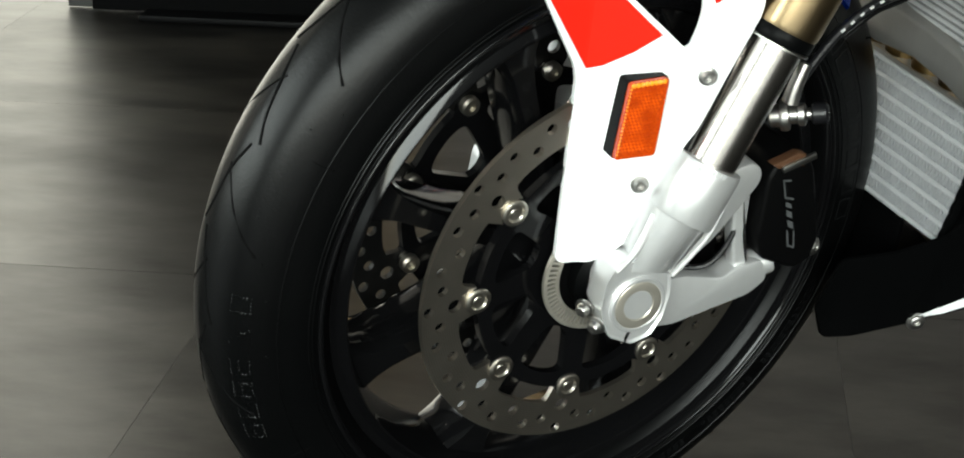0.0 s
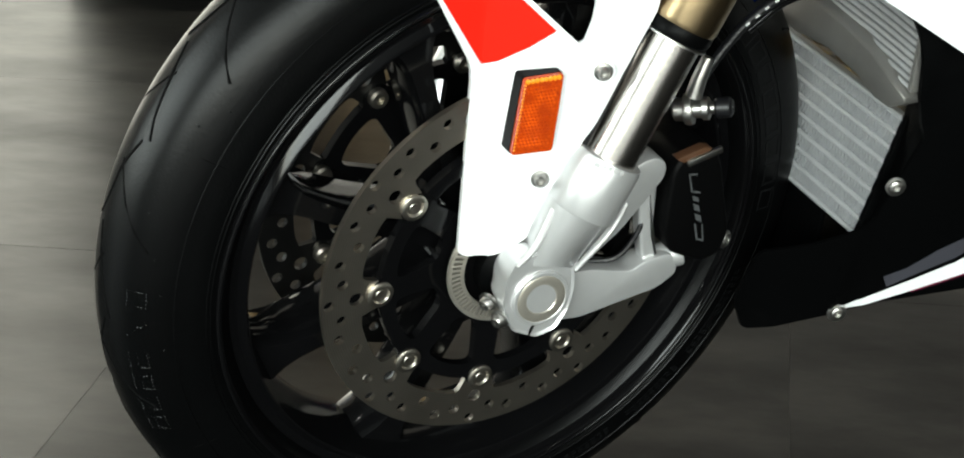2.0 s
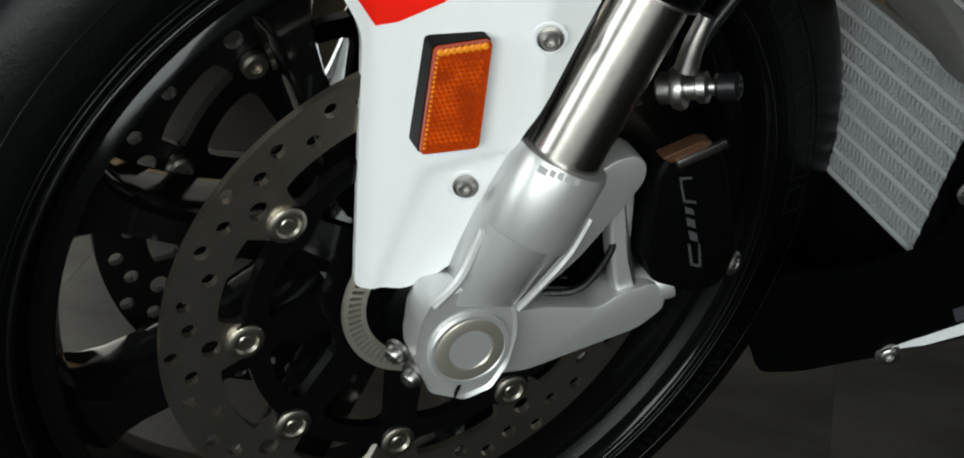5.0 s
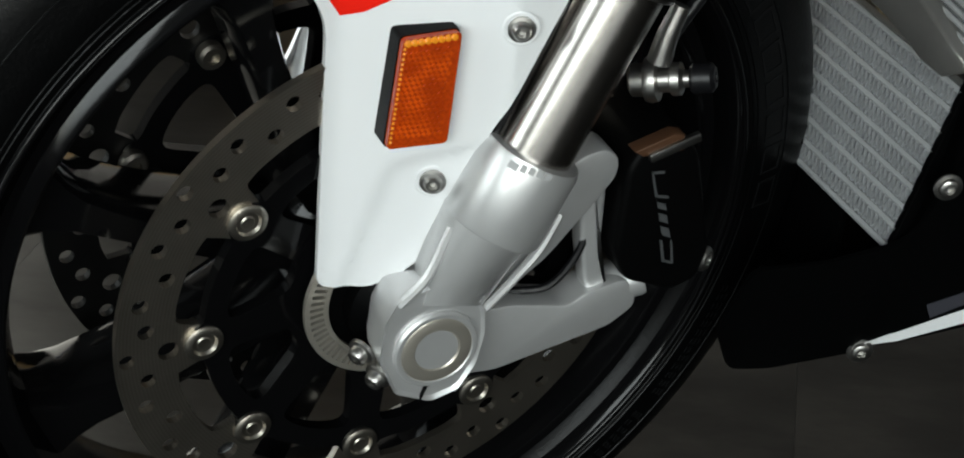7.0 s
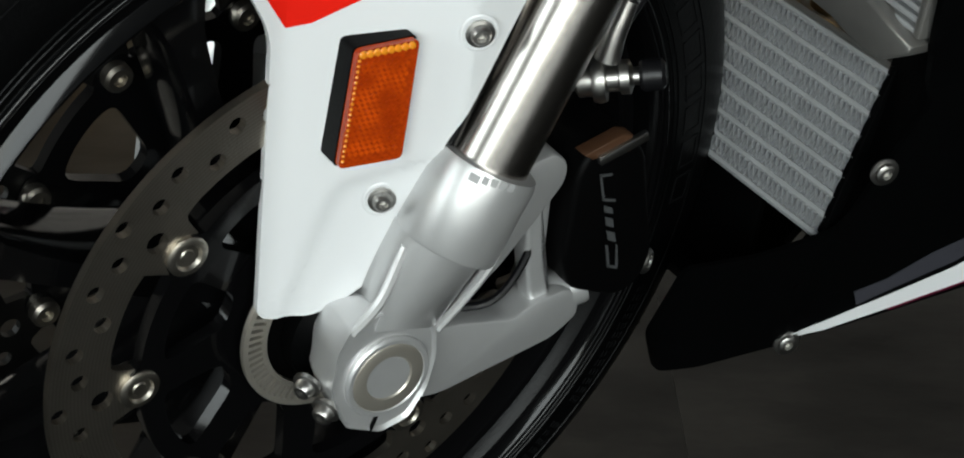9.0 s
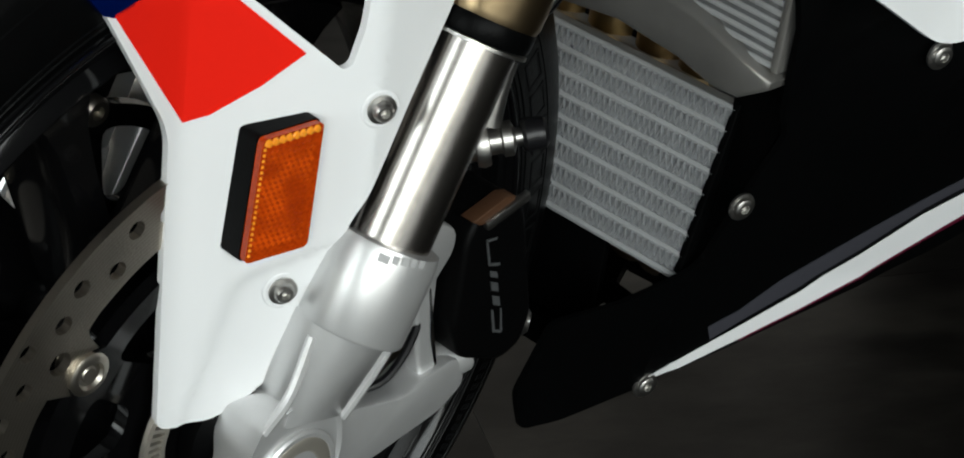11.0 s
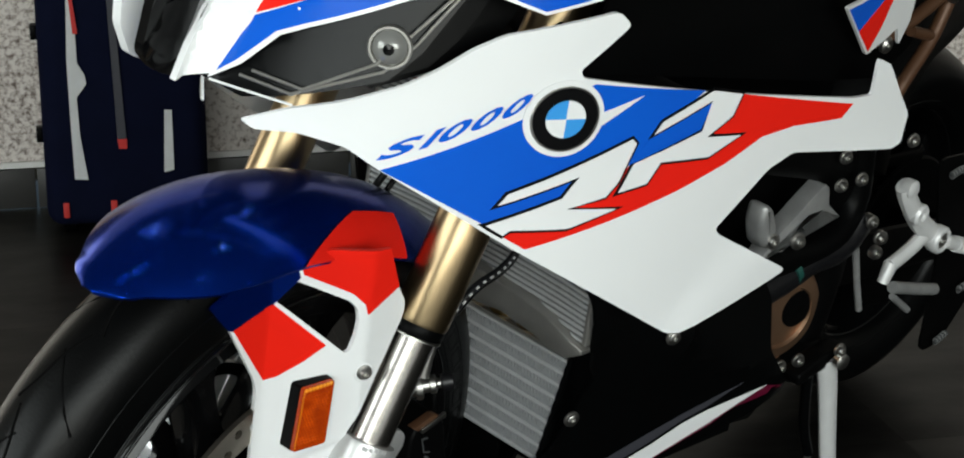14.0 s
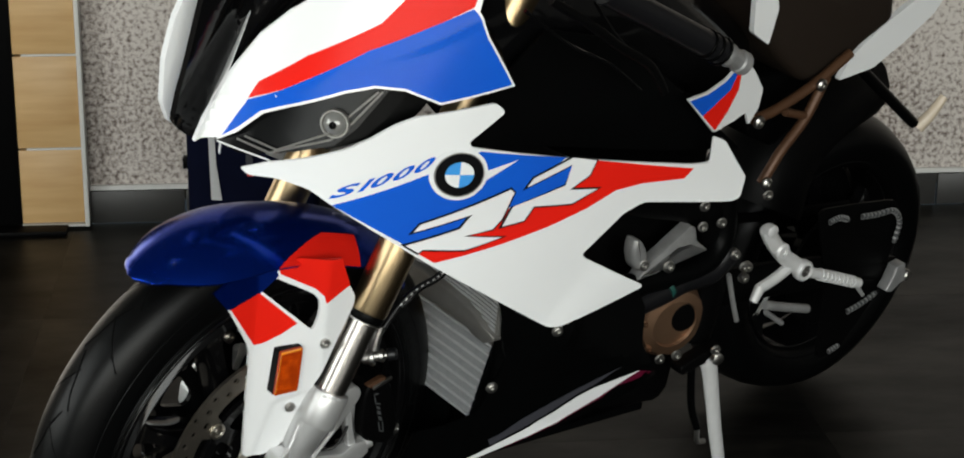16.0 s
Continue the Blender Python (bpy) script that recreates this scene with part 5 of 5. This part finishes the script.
part("tank", tube([(0.28, 0, 0.56), (0.38, 0, 0.60), (0.52, 0, 0.58), (0.68, 0, 0.50), (0.80, 0, 0.43)], 0.17, 20, flat=1.0, taper=0.11), GLOSS_BLACK, bike, "black fuel tank", 60)
part("side_cover", sheet(rounded([(0.19, 0.50), (0.23, 0.57), (0.32, 0.63), (0.46, 0.60), (0.62, 0.47), (0.70, 0.41), (0.56, 0.43)], 0.01), lambda x, z: -0.215 + 0.25 * max(z - 0.5, 0), 0.004), SATIN_BLACK, bike, "satin black inner side cover")
for run in ([(0.224, -0.243, 0.687), (0.305, -0.243, 0.632), (0.387, -0.243, 0.592), (0.451, -0.240, 0.547)], [(0.372, -0.21, 0.671), (0.427, -0.21, 0.612), (0.534, -0.20, 0.535), (0.574, -0.20, 0.511)]):
    part("cover_edge", tube(run, 0.0028, 8), GLOSS_BLACK, bike, "glossy black edge of the tank cover")
part("inner_panel", sheet([(0.27, 0.37), (0.70, 0.36), (0.71, 0.45), (0.62, 0.49), (0.50, 0.53), (0.32, 0.58), (0.24, 0.50)], lambda x, z: -0.150, 0.006), SATIN_BLACK, bike, "black inner panel behind the fairing")
KNEE = lambda x, z: -0.235 + 0.2 * (x - 0.6)
part("knee_panel", sheet(rounded([(0.538, 0.522), (0.587, 0.523), (0.627, 0.533), (0.668, 0.557), (0.700, 0.533), (0.733, 0.497), (0.730, 0.468), (0.710, 0.445), (0.696, 0.468), (0.668, 0.461), (0.619, 0.454)], 0.004), KNEE, 0.004),
     WHITE, bike, "white tail of the tank cover with blue and red corners")

part("blue_corner", sheet([(0.544, 0.519), (0.588, 0.520), (0.628, 0.530), (0.662, 0.550), (0.643, 0.514), (0.582, 0.488)], KNEE, 0.0005, lift=0.0008), BLUE, bike, "blue graphic")
part("red_corner", sheet([(0.582, 0.488), (0.643, 0.514), (0.665, 0.551), (0.665, 0.511), (0.645, 0.481), (0.620, 0.458)], KNEE, 0.0005, lift=0.0009), RED, bike, "red graphic")
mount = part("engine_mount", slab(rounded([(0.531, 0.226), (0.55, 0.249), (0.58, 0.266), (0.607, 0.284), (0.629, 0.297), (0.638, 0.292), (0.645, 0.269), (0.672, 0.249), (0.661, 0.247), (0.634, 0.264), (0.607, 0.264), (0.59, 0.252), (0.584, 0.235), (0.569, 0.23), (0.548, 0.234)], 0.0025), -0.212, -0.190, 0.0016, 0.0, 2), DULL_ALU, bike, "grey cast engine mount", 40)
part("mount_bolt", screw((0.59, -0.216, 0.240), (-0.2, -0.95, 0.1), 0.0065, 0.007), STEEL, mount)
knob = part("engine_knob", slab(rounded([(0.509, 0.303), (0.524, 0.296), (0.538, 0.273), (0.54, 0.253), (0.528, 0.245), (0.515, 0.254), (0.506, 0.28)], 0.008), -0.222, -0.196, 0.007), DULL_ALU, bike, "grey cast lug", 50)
part("lug_bolt", screw((0.530, -0.223, 0.257), (-0.3, -0.95, 0.1), 0.006, 0.005), STEEL, knob)
part("coolant_hose", tube([(0.499, -0.2, 0.173), (0.548, -0.2, 0.181), (0.599, -0.2, 0.19), (0.642, -0.2, 0.201), (0.696, -0.2, 0.204), (0.729, -0.2, 0.229)], 0.021, 14), HOSE_BLACK, bike, "thick black coolant hose")
part("hose_clamp", tube([(x + d, y, z + d * 0.5) for (x, y, z), d in (((0.601, -0.2, 0.195), 0.0), ((0.601, -0.2, 0.195), 0.007))], 0.0222, 14), TEAL, bike, "dark teal hose clamp")
for at in [(0.635, -0.225, 0.333), (0.638, -0.225, 0.299), (0.769, -0.225, 0.326), (0.677, -0.225, 0.298), (0.594, -0.225, 0.088), (0.629, -0.225, 0.086), (0.715, -0.225, 0.074), (0.721, -0.225, 0.236), (0.745, -0.225, 0.211)]:
    part("engine_bolt", screw(at, (-0.3, -0.95, 0), 0.0055, 0.006), STEEL, bike)

# rear
REAR = Vector((1.355, 0.175, -0.055))
REAR_TYRE = [(0.200, -0.070), (0.218, -0.080), (0.238, -0.084), (0.257, -0.075), (0.271, -0.053), (0.281, -0.027), (0.285, 0.0)]
bm = lathe(tyre_profile(REAR_TYRE), 120, closed=True)
bmesh.ops.translate(bm, vec=REAR, verts=bm.verts)
rear_tyre = part("rear_tyre", bm, RUBBER, bike, "wide black rear tyre", 60)
bm = lathe([(0.202, -0.072), (0.205, -0.070), (0.202, -0.064), (0.186, -0.05), (0.180, 0.0), (0.186, 0.05), (0.202, 0.072), (0.192, 0.05), (0.190, 0.0), (0.192, -0.05)], 96, closed=True)
bmesh.ops.translate(bm, vec=REAR, verts=bm.verts)
rear_rim = part("rear_rim", bm, GLOSS_BLACK, bike, "gloss black rear wheel rim")
for k in range(5):
    bm = spoke(72 * k + 12, 10, wide=0.04, outer=0.185)
    bmesh.ops.translate(bm, vec=REAR, verts=bm.verts)
    part("spoke", bm, GLOSS_BLACK, rear_rim)
bm = lathe([(0.03, -0.092), (0.118, -0.092), (0.122, -0.088), (0.118, -0.084), (0.03, -0.084)], 60, closed=True)
bmesh.ops.translate(bm, vec=REAR, verts=bm.verts)
part("rear_sprocket", bm, MATT_BLACK, bike, "dark rear sprocket")
# dark disc added so that no floor shows between the rear spokes
bm = lathe([(0.03, 0.030), (0.181, 0.034), (0.181, 0.042), (0.03, 0.038)], 60, closed=True)
bmesh.ops.translate(bm, vec=REAR, verts=bm.verts)
part("rear_wheel_fill", bm, MATT_BLACK, bike, "added dark disc closing the gaps of the rear wheel")
part("drive_chain", tube([(0.80, 0.07, 0.165), (1.05, 0.075, 0.105), (1.36, 0.085, 0.070)], 0.010, 8, flat=0.6), MATT_BLACK, bike, "dark drive chain")
for line in ([(1.022, -0.15, 0.200), (1.045, -0.15, 0.204), (1.068, -0.15, 0.196)], [(1.103, -0.15, 0.195), (1.142, -0.15, 0.192), (1.183, -0.15, 0.191), (1.206, -0.15, 0.166), (1.202, -0.15, 0.128)],
             [(1.116, -0.15, 0.014), (1.150, -0.15, 0.022), (1.183, -0.15, 0.036)], [(1.088, -0.15, -0.057), (1.112, -0.15, -0.050)]):
    run = part("chain_run", tube(line, 0.0040, 8), MARK_GREY, bike, "dull grey run of the drive chain")
    path = curve_points(line)
    for p, q in zip(path[::2], path[1::2]):
        part("chain_link", tube([p, p + (q - p) * 0.7], 0.0056, 8, flat=0.7), DULL_ALU, run)
part("rear_hugger", tube([(1.10, 0.10, 0.12), (1.14, 0.11, 0.20), (1.25, 0.13, 0.265), (1.40, 0.16, 0.285)], 0.10, 14, flat=1.0, taper=0.075), MATT_BLACK, bike, "matt black rear hugger", 60)
part("swingarm", tube([(0.78, -0.10, 0.10), (0.95, -0.12, 0.10), (1.10, -0.125, 0.085), (1.235, -0.13, 0.062)], 0.036, 14, flat=0.6, taper=0.024), MATT_BLACK, bike, "black swingarm")
part("chain_guard", sheet(rounded([(1.000, 0.222), (1.100, 0.215), (1.200, 0.205), (1.222, 0.165), (1.215, 0.110), (1.190, 0.010), (1.120, -0.070), (1.070, -0.075), (1.060, 0.060)], 0.02), lambda x, z: -0.140, 0.004), MATT_BLACK, bike, "matt black chain guard")
part("rear_axle", tube([(1.230, -0.13, 0.064), tuple(REAR)], 0.016, 14), MATT_BLACK, bike)
part("axle_nut", turned([(0.016, 0.0), (0.016, 0.010), (0.010, 0.012), (0.010, 0.022), (0.0001, 0.022)], (1.40, 0.03, -0.05), (0, -1, 0), 6), STEEL, bike, "steel rear axle nut")
part("seat", slab([(0.80, 0.62), (0.845, 0.528), (0.887, 0.480), (0.953, 0.432), (1.03, 0.425), (1.07, 0.474), (1.15, 0.515), (1.13, 0.60), (0.95, 0.60)], -0.100, 0.100, 0.02, 0.02), SEAT_VINYL, bike, "dark brown-black rider's seat", 60)
part("tank_tail", sheet(rounded([(0.800, 0.600), (0.809, 0.537), (0.847, 0.514), (0.856, 0.570), (0.840, 0.620)], 0.005), lambda x, z: -0.104, 0.010), WHITE, bike, "white tail end of the tank cover")
part("tail_underside", slab(rounded([(0.880, 0.440), (0.960, 0.440), (1.045, 0.425), (1.010, 0.345), (0.950, 0.310), (0.885, 0.340)], 0.010), -0.060, 0.060, 0.006), SATIN_BLACK, bike, "black plastic tail underside")
part("tail_panel", sheet(rounded([(1.036, 0.427), (1.055, 0.463), (1.124, 0.507), (1.205, 0.545), (1.300, 0.560), (1.261, 0.512), (1.196, 0.472), (1.122, 0.436)], 0.005), lambda x, z: -0.10 + 0.05 * (x - 1.0), 0.01), WHITE, bike, "white tail panel")
part("subframe_tube", tube([(0.830, -0.115, 0.397), (0.878, -0.115, 0.407), (0.952, -0.115, 0.436), (1.034, -0.112, 0.479)], 0.0085, 12), FRAME_BRONZE, bike, "bronze painted subframe tube")
part("subframe_tube", tube([(0.873, -0.118, 0.283), (0.905, -0.118, 0.333), (0.952, -0.116, 0.384), (0.985, -0.114, 0.448)], 0.0085, 12), FRAME_BRONZE, bike, "bronze painted subframe tube")
part("subframe_link", tube([(0.900, -0.116, 0.400), (0.950, -0.116, 0.386)], 0.007, 10), FRAME_BRONZE, bike)
for x, z in ((0.832, 0.397), (0.876, 0.286), (0.962, 0.440)):
    part("subframe_bolt", turned([(0.0105, 0.0), (0.0105, 0.005), (0.007, 0.008), (0.004, 0.008), (0.0035, 0.005), (0.0001, 0.005)], (x, -0.124, z), (0, -1, 0), 14), STEEL, bike)
part("plate_holder", tube([(1.17, -0.02, 0.41), (1.36, -0.02, 0.273)], 0.010, 10), SATIN_BLACK, bike, "black number plate holder arm")
part("indicator", tube([(1.375, -0.02, 0.262), (1.392, -0.03, 0.290), (1.411, -0.035, 0.322)], 0.012, 12, taper=0.008), CREAM, bike, "pale indicator lamp on the plate holder")
bm = tube([(0.792, -0.215, 0.262), (0.803, -0.215, 0.246), (0.828, -0.215, 0.219), (0.850, -0.215, 0.200), (0.880, -0.215, 0.180)], 0.0125, 10, flat=0.8, taper=0.0135)
tube([(0.872, -0.215, 0.188), (0.848, -0.215, 0.174), (0.824, -0.215, 0.164), (0.800, -0.215, 0.157)], 0.0105, 10, flat=0.8, taper=0.0095, into=bm)
tube([(0.803, -0.215, 0.160), (0.793, -0.215, 0.136)], 0.0095, 10, flat=0.9, taper=0.0075, into=bm)
turned([(0.0001, -0.004), (0.016, -0.004), (0.0175, 0.0), (0.0175, 0.010), (0.015, 0.013), (0.011, 0.013), (0.010, 0.010), (0.0001, 0.010)], (0.888, -0.217, 0.174), (0, -1, 0), 20, into=bm)
turned([(0.0001, -0.004), (0.013, -0.004), (0.014, 0.0), (0.014, 0.008), (0.011, 0.011), (0.0065, 0.011), (0.006, 0.006), (0.0001, 0.006)], (0.829, -0.217, 0.219), (0, -1, 0), 20, into=bm)
turned([(0.0001, -0.004), (0.010, -0.004), (0.011, 0.0), (0.011, 0.008), (0.008, 0.010), (0.0001, 0.010)], (0.797, -0.217, 0.259), (0, -1, 0), 16, into=bm)
bracket = part("foot_bracket", bm, STAND_SILVER, bike, "silver cast footrest bracket", 40)
part("bracket_screw", screw((0.888, -0.228, 0.174), (0, -1, 0), 0.0065, 0.003), STEEL, bracket)
peg_line = [Vector(p) for p in [(0.898, -0.225, 0.17), (0.958, -0.225, 0.149), (1.03, -0.225, 0.122)]]
peg = part("foot_peg", tube(peg_line, 0.0088, 12), STAND_SILVER, bike, "silver ribbed footpeg")
part("peg_feeler", tube([(1.022, -0.225, 0.122), (1.048, -0.225, 0.096)], 0.0035, 8), CAST, peg)
for k in range(9):
    p = peg_line[0].lerp(peg_line[2], 0.22 + 0.080 * k)
    part("peg_rib", tube([p, p + (peg_line[2] - peg_line[0]).normalized() * 0.004], 0.0104, 12, smooth=False), STAND_SILVER, peg)
lever = part("shift_lever", tube([(0.829, -0.21, 0.119), (0.891, -0.21, 0.101), (0.932, -0.21, 0.09)], 0.0075, 10), DULL_ALU, bike, "dull steel gear lever")
part("lever_arm", tube([(0.833, -0.21, 0.106), (0.877, -0.21, 0.076)], 0.0045, 8), DULL_ALU, lever)
rod = part("shift_rod", tube([(0.742, -0.2, 0.187), (0.76, -0.2, 0.142), (0.78, -0.2, 0.098)], 0.0042, 8), DULL_ALU, bike, "thin steel gear linkage rod")
for x, z in [(0.728, 0.233), (0.764, 0.203), (0.76, 0.185)]:
    part("rod_joint", turned([(0.0085, 0.0), (0.0085, 0.006), (0.006, 0.010), (0.004, 0.010), (0.003, 0.006), (0.0001, 0.006)], (x, -0.212, z), (-0.2, -1, 0), 12), STEEL, rod)
block = part("chain_adjuster", slab(rounded([(1.186, 0.045), (1.196, 0.062), (1.204, 0.088), (1.224, 0.092), (1.230, 0.072), (1.240, 0.058), (1.218, 0.052), (1.204, 0.040)], 0.003), -0.168, -0.146, 0.002), DULL_ALU, bike, "dull metal chain adjuster block")
part("axle_nut", turned([(0.0001, -0.002), (0.0105, -0.002), (0.0105, 0.008), (0.008, 0.011), (0.0001, 0.011)], (1.236, -0.158, 0.064), (0.3, -0.95, 0), 8), STEEL, block)
stand = part("side_stand", tube([(0.716, -0.205, 0.052), (0.726, -0.210, 0.030), (0.765, -0.216, -0.105), (0.822, -0.227, -0.282)], 0.0165, 12, flat=0.7, taper=0.0095), STAND_SILVER, bike, "silver side stand lowered to the floor")
part("spring_hook", tube([(0.722, -0.210, -0.075), (0.727, -0.211, -0.100), (0.742, -0.212, -0.104)], 0.0045, 8), STEEL, stand)
part("stand_pivot", turned([(0.010, 0.0), (0.010, 0.008), (0.007, 0.010), (0.0001, 0.010)], (0.722, -0.222, 0.058), (-0.2, -1, 0), 16), STEEL, stand)
part("stand_bracket", slab(rounded([(0.655, 0.052), (0.700, 0.066), (0.745, 0.070), (0.740, 0.050), (0.700, 0.044), (0.660, 0.036)], 0.006), -0.215, -0.190, 0.003), MATT_BLACK, bike, "black side stand bracket")
part("stand_spring", tube([(0.690, -0.205, 0.040), (0.703, -0.207, -0.030), (0.722, -0.210, -0.075)], 0.0065, 10), SATIN_BLACK, stand)
grip = part("handle_grip", tube([(0.315, -0.285, 0.717), (0.522, -0.310, 0.617)], 0.0185, 18), HOSE_BLACK, bike, "black rubber handlebar grip")
for k in range(3):
    p = Vector((0.490, -0.306, 0.6325)).lerp(Vector((0.530, -0.311, 0.613)), k / 3)
    part("grip_collar", turned([(0.0200, 0.0), (0.0208, 0.001), (0.0208, 0.004), (0.0200, 0.005)], p, (0.88, -0.11, -0.45), 20), SATIN_BLACK, grip)
part("bar_end", turned([(0.0150, 0), (0.0165, 0.003), (0.0165, 0.012), (0.0140, 0.016), (0.0140, 0.030), (0.0165, 0.032), (0.0165, 0.044), (0.012, 0.048)], (0.524, -0.3105, 0.616), (0.88, -0.11, -0.45), 20), DULL_ALU, bike, "dull metal bar end weight")
part("clutch_lever", tube([(0.214, -0.30, 0.720), (0.275, -0.31, 0.685), (0.334, -0.31, 0.647), (0.388, -0.31, 0.617), (0.416, -0.31, 0.585), (0.424, -0.31, 0.573)], 0.0065, 10), MATT_BLACK, bike, "black clutch lever")


# ---- floor tiles ----
TILE = 0.75
half = TILE / 2 - 0.0002
tile_mesh = finish(box((2 * half, 2 * half, 0.006), (0, 0, 0), 0.0002, segments=1), "floor_tile", FLOOR_TILE)
for i in range(int((U1 - U0) / TILE) + 1):
    for j in range(int(-V1 / TILE) + 1):
        tile = new("floor_tile", tile_mesh)
        tile.parent = floor
        tile.matrix_basis = Matrix.Translation((U0 + TILE * (i + 0.62), -TILE * (j + 0.45), -0.003 + 0.00015 * random.random()))


# ---- things along the wall ----
def at_wall(u, v, z):
    return ROOM @ Matrix.Translation((u, v, z))


for k in range(18):
    u = -1.80 + 0.32 * k
    tile = new("skirting_tile", finish(box((0.316, 0.012, 0.082), (0, 0, 0), 0.002), "skirting_tile", SKIRTING))
    tile.matrix_world = at_wall(u + 0.16, -0.006, 0.043)
    tile.parent = wall_north
    tile.matrix_parent_inverse = wall_north.matrix_world.inverted()
trim = room_sheet("trim", -1.80, -0.010, 0.086, U1, 0.0, 0.098, WHITE_TRIM, "thin white strip over the skirting", "trim")

cabinet = thing("display_cabinet", "oak veneer display panel in a white frame beside a black board", "display panel", at_wall(-1.16, -0.03, 0))
for z0, z1 in ((0.016, 0.200), (0.206, 0.432), (0.438, 0.664), (0.670, 0.896), (0.902, 1.128), (1.134, 1.360), (1.366, 1.592)):
    part("oak_board", box((0.150, 0.03, z1 - z0), (0.0, 0.0, (z0 + z1) / 2), 0.0015), OAK, cabinet, "oak veneer board")
    part("shelf_strip", box((0.130, 0.034, 0.005), (0.010, 0.0, z1 + 0.003), 0.0008), WHITE_TRIM, cabinet, "thin white strip")
part("frame_edge", box((0.011, 0.044, 1.60), (0.0815, 0, 0.806), 0.0015), WHITE_TRIM, cabinet, "white frame edge")
part("frame_edge", box((0.155, 0.044, 0.006), (0.0, 0, 0.010), 0.0015), WHITE_TRIM, cabinet, "white frame edge")
part("side_board", box((0.50, 0.034, 1.60), (-0.327, 0.0, 0.806), 0.002), MATT_BLACK, cabinet, "black board")
part("base_plate", box((0.50, 0.10, 0.012), (-0.215, -0.03, 0.0065), 0.002), MATT_BLACK, cabinet, "dark base")

CASE_AT = -0.70
case = thing("rolling_suitcase", "navy cloth rolling suitcase with white and red stripes", "suitcase", at_wall(CASE_AT, -0.132, 0))
body = part("body", box((0.310, 0.22, 0.505), (0.034, 0.0, 0.277), 0.032, segments=4), NAVY_CLOTH, case, "navy nylon body")
part("stripe", slab([(-0.063, 0.492), (-0.051, 0.447), (-0.05, 0.349), (-0.037, 0.325), (-0.035, 0.308), (-0.054, 0.283), (-0.052, 0.21), (-0.041, 0.121), (-0.066, 0.123), (-0.068, 0.237), (-0.069, 0.35)], -0.1135, -0.1080), WHITE_CLOTH, body, "white cloth stripe")
part("stripe", slab([(0.108, 0.251), (0.122, 0.25), (0.122, 0.132), (0.103, 0.128)], -0.1135, -0.1080), WHITE_CLOTH, body, "white cloth stripe")
part("stripe", slab([(-0.061, 0.492), (-0.053, 0.472), (-0.046, 0.406), (-0.055, 0.405)], -0.1150, -0.1110), RED_CLOTH, body, "red cloth stripe")
part("strap", slab([(0.01, 0.476), (0.022, 0.476), (0.034, 0.198), (0.018, 0.198)], -0.1140, -0.1080), GREY_DECAL, body, "grey printed strap")
part("strap_end", slab([(0.017, 0.198), (0.035, 0.198), (0.035, 0.179), (0.02, 0.179)], -0.1145, -0.1080), RED_CLOTH, body, "red strap end")
for x in (-0.085, 0.005):
    part("piping", box((0.012, 0.006, 0.030), (x, -0.111, 0.062), 0.002), RED_CLOTH, body, "small red tab")
for z in (0.20, 0.40):
    part("side_clip", box((0.014, 0.03, 0.028), (-0.126, -0.05, z), 0.003), SATIN_BLACK, body, "black buckle")
for x in (-0.08, 0.15):
    part("wheel", turned([(0.016, 0), (0.023, 0.003), (0.023, 0.022), (0.016, 0.025)], (x - 0.012, -0.05, 0.0235), (1, 0, 0), 20), SATIN_BLACK, case)
part("handle", tube([(-0.05, 0.06, 0.52), (-0.05, 0.06, 0.80), (0.05, 0.06, 0.80), (0.05, 0.06, 0.52)], 0.006, 10, smooth=False), MATT_BLACK, case, "thin extended pull handle")

# recessed ceiling spots
SPOT_GLOW = bpy.data.materials.new("lamp_glow")
SPOT_GLOW.use_nodes = True
SPOT_GLOW.node_tree.nodes["Principled BSDF"].inputs["Emission Color"].default_value = (1.0, 0.93, 0.82, 1)
SPOT_GLOW.node_tree.nodes["Principled BSDF"].inputs["Emission Strength"].default_value = 70.0
first = thing("ceiling_spot", "small round recessed ceiling spot lamp, lit", "lamp", at_wall(-2.6, -1.0, HIGH), "ceiling spots")
part("trim_ring", turned([(0.034, -0.002), (0.055, -0.002), (0.057, -0.008), (0.040, -0.010), (0.034, -0.006)], (0, 0, 0), (0, 0, 1), 24), WHITE_TRIM, first)
part("lamp_disc", turned([(0.033, -0.006), (0.033, -0.003)], (0, 0, 0), (0, 0, 1), 24), SPOT_GLOW, first, "glowing lamp disc")
for i in range(4):
    for j in range(3):
        if i or j:
            copy_thing(first, at_wall(-2.6 + 1.5 * i, -1.0 - 1.5 * j, HIGH))
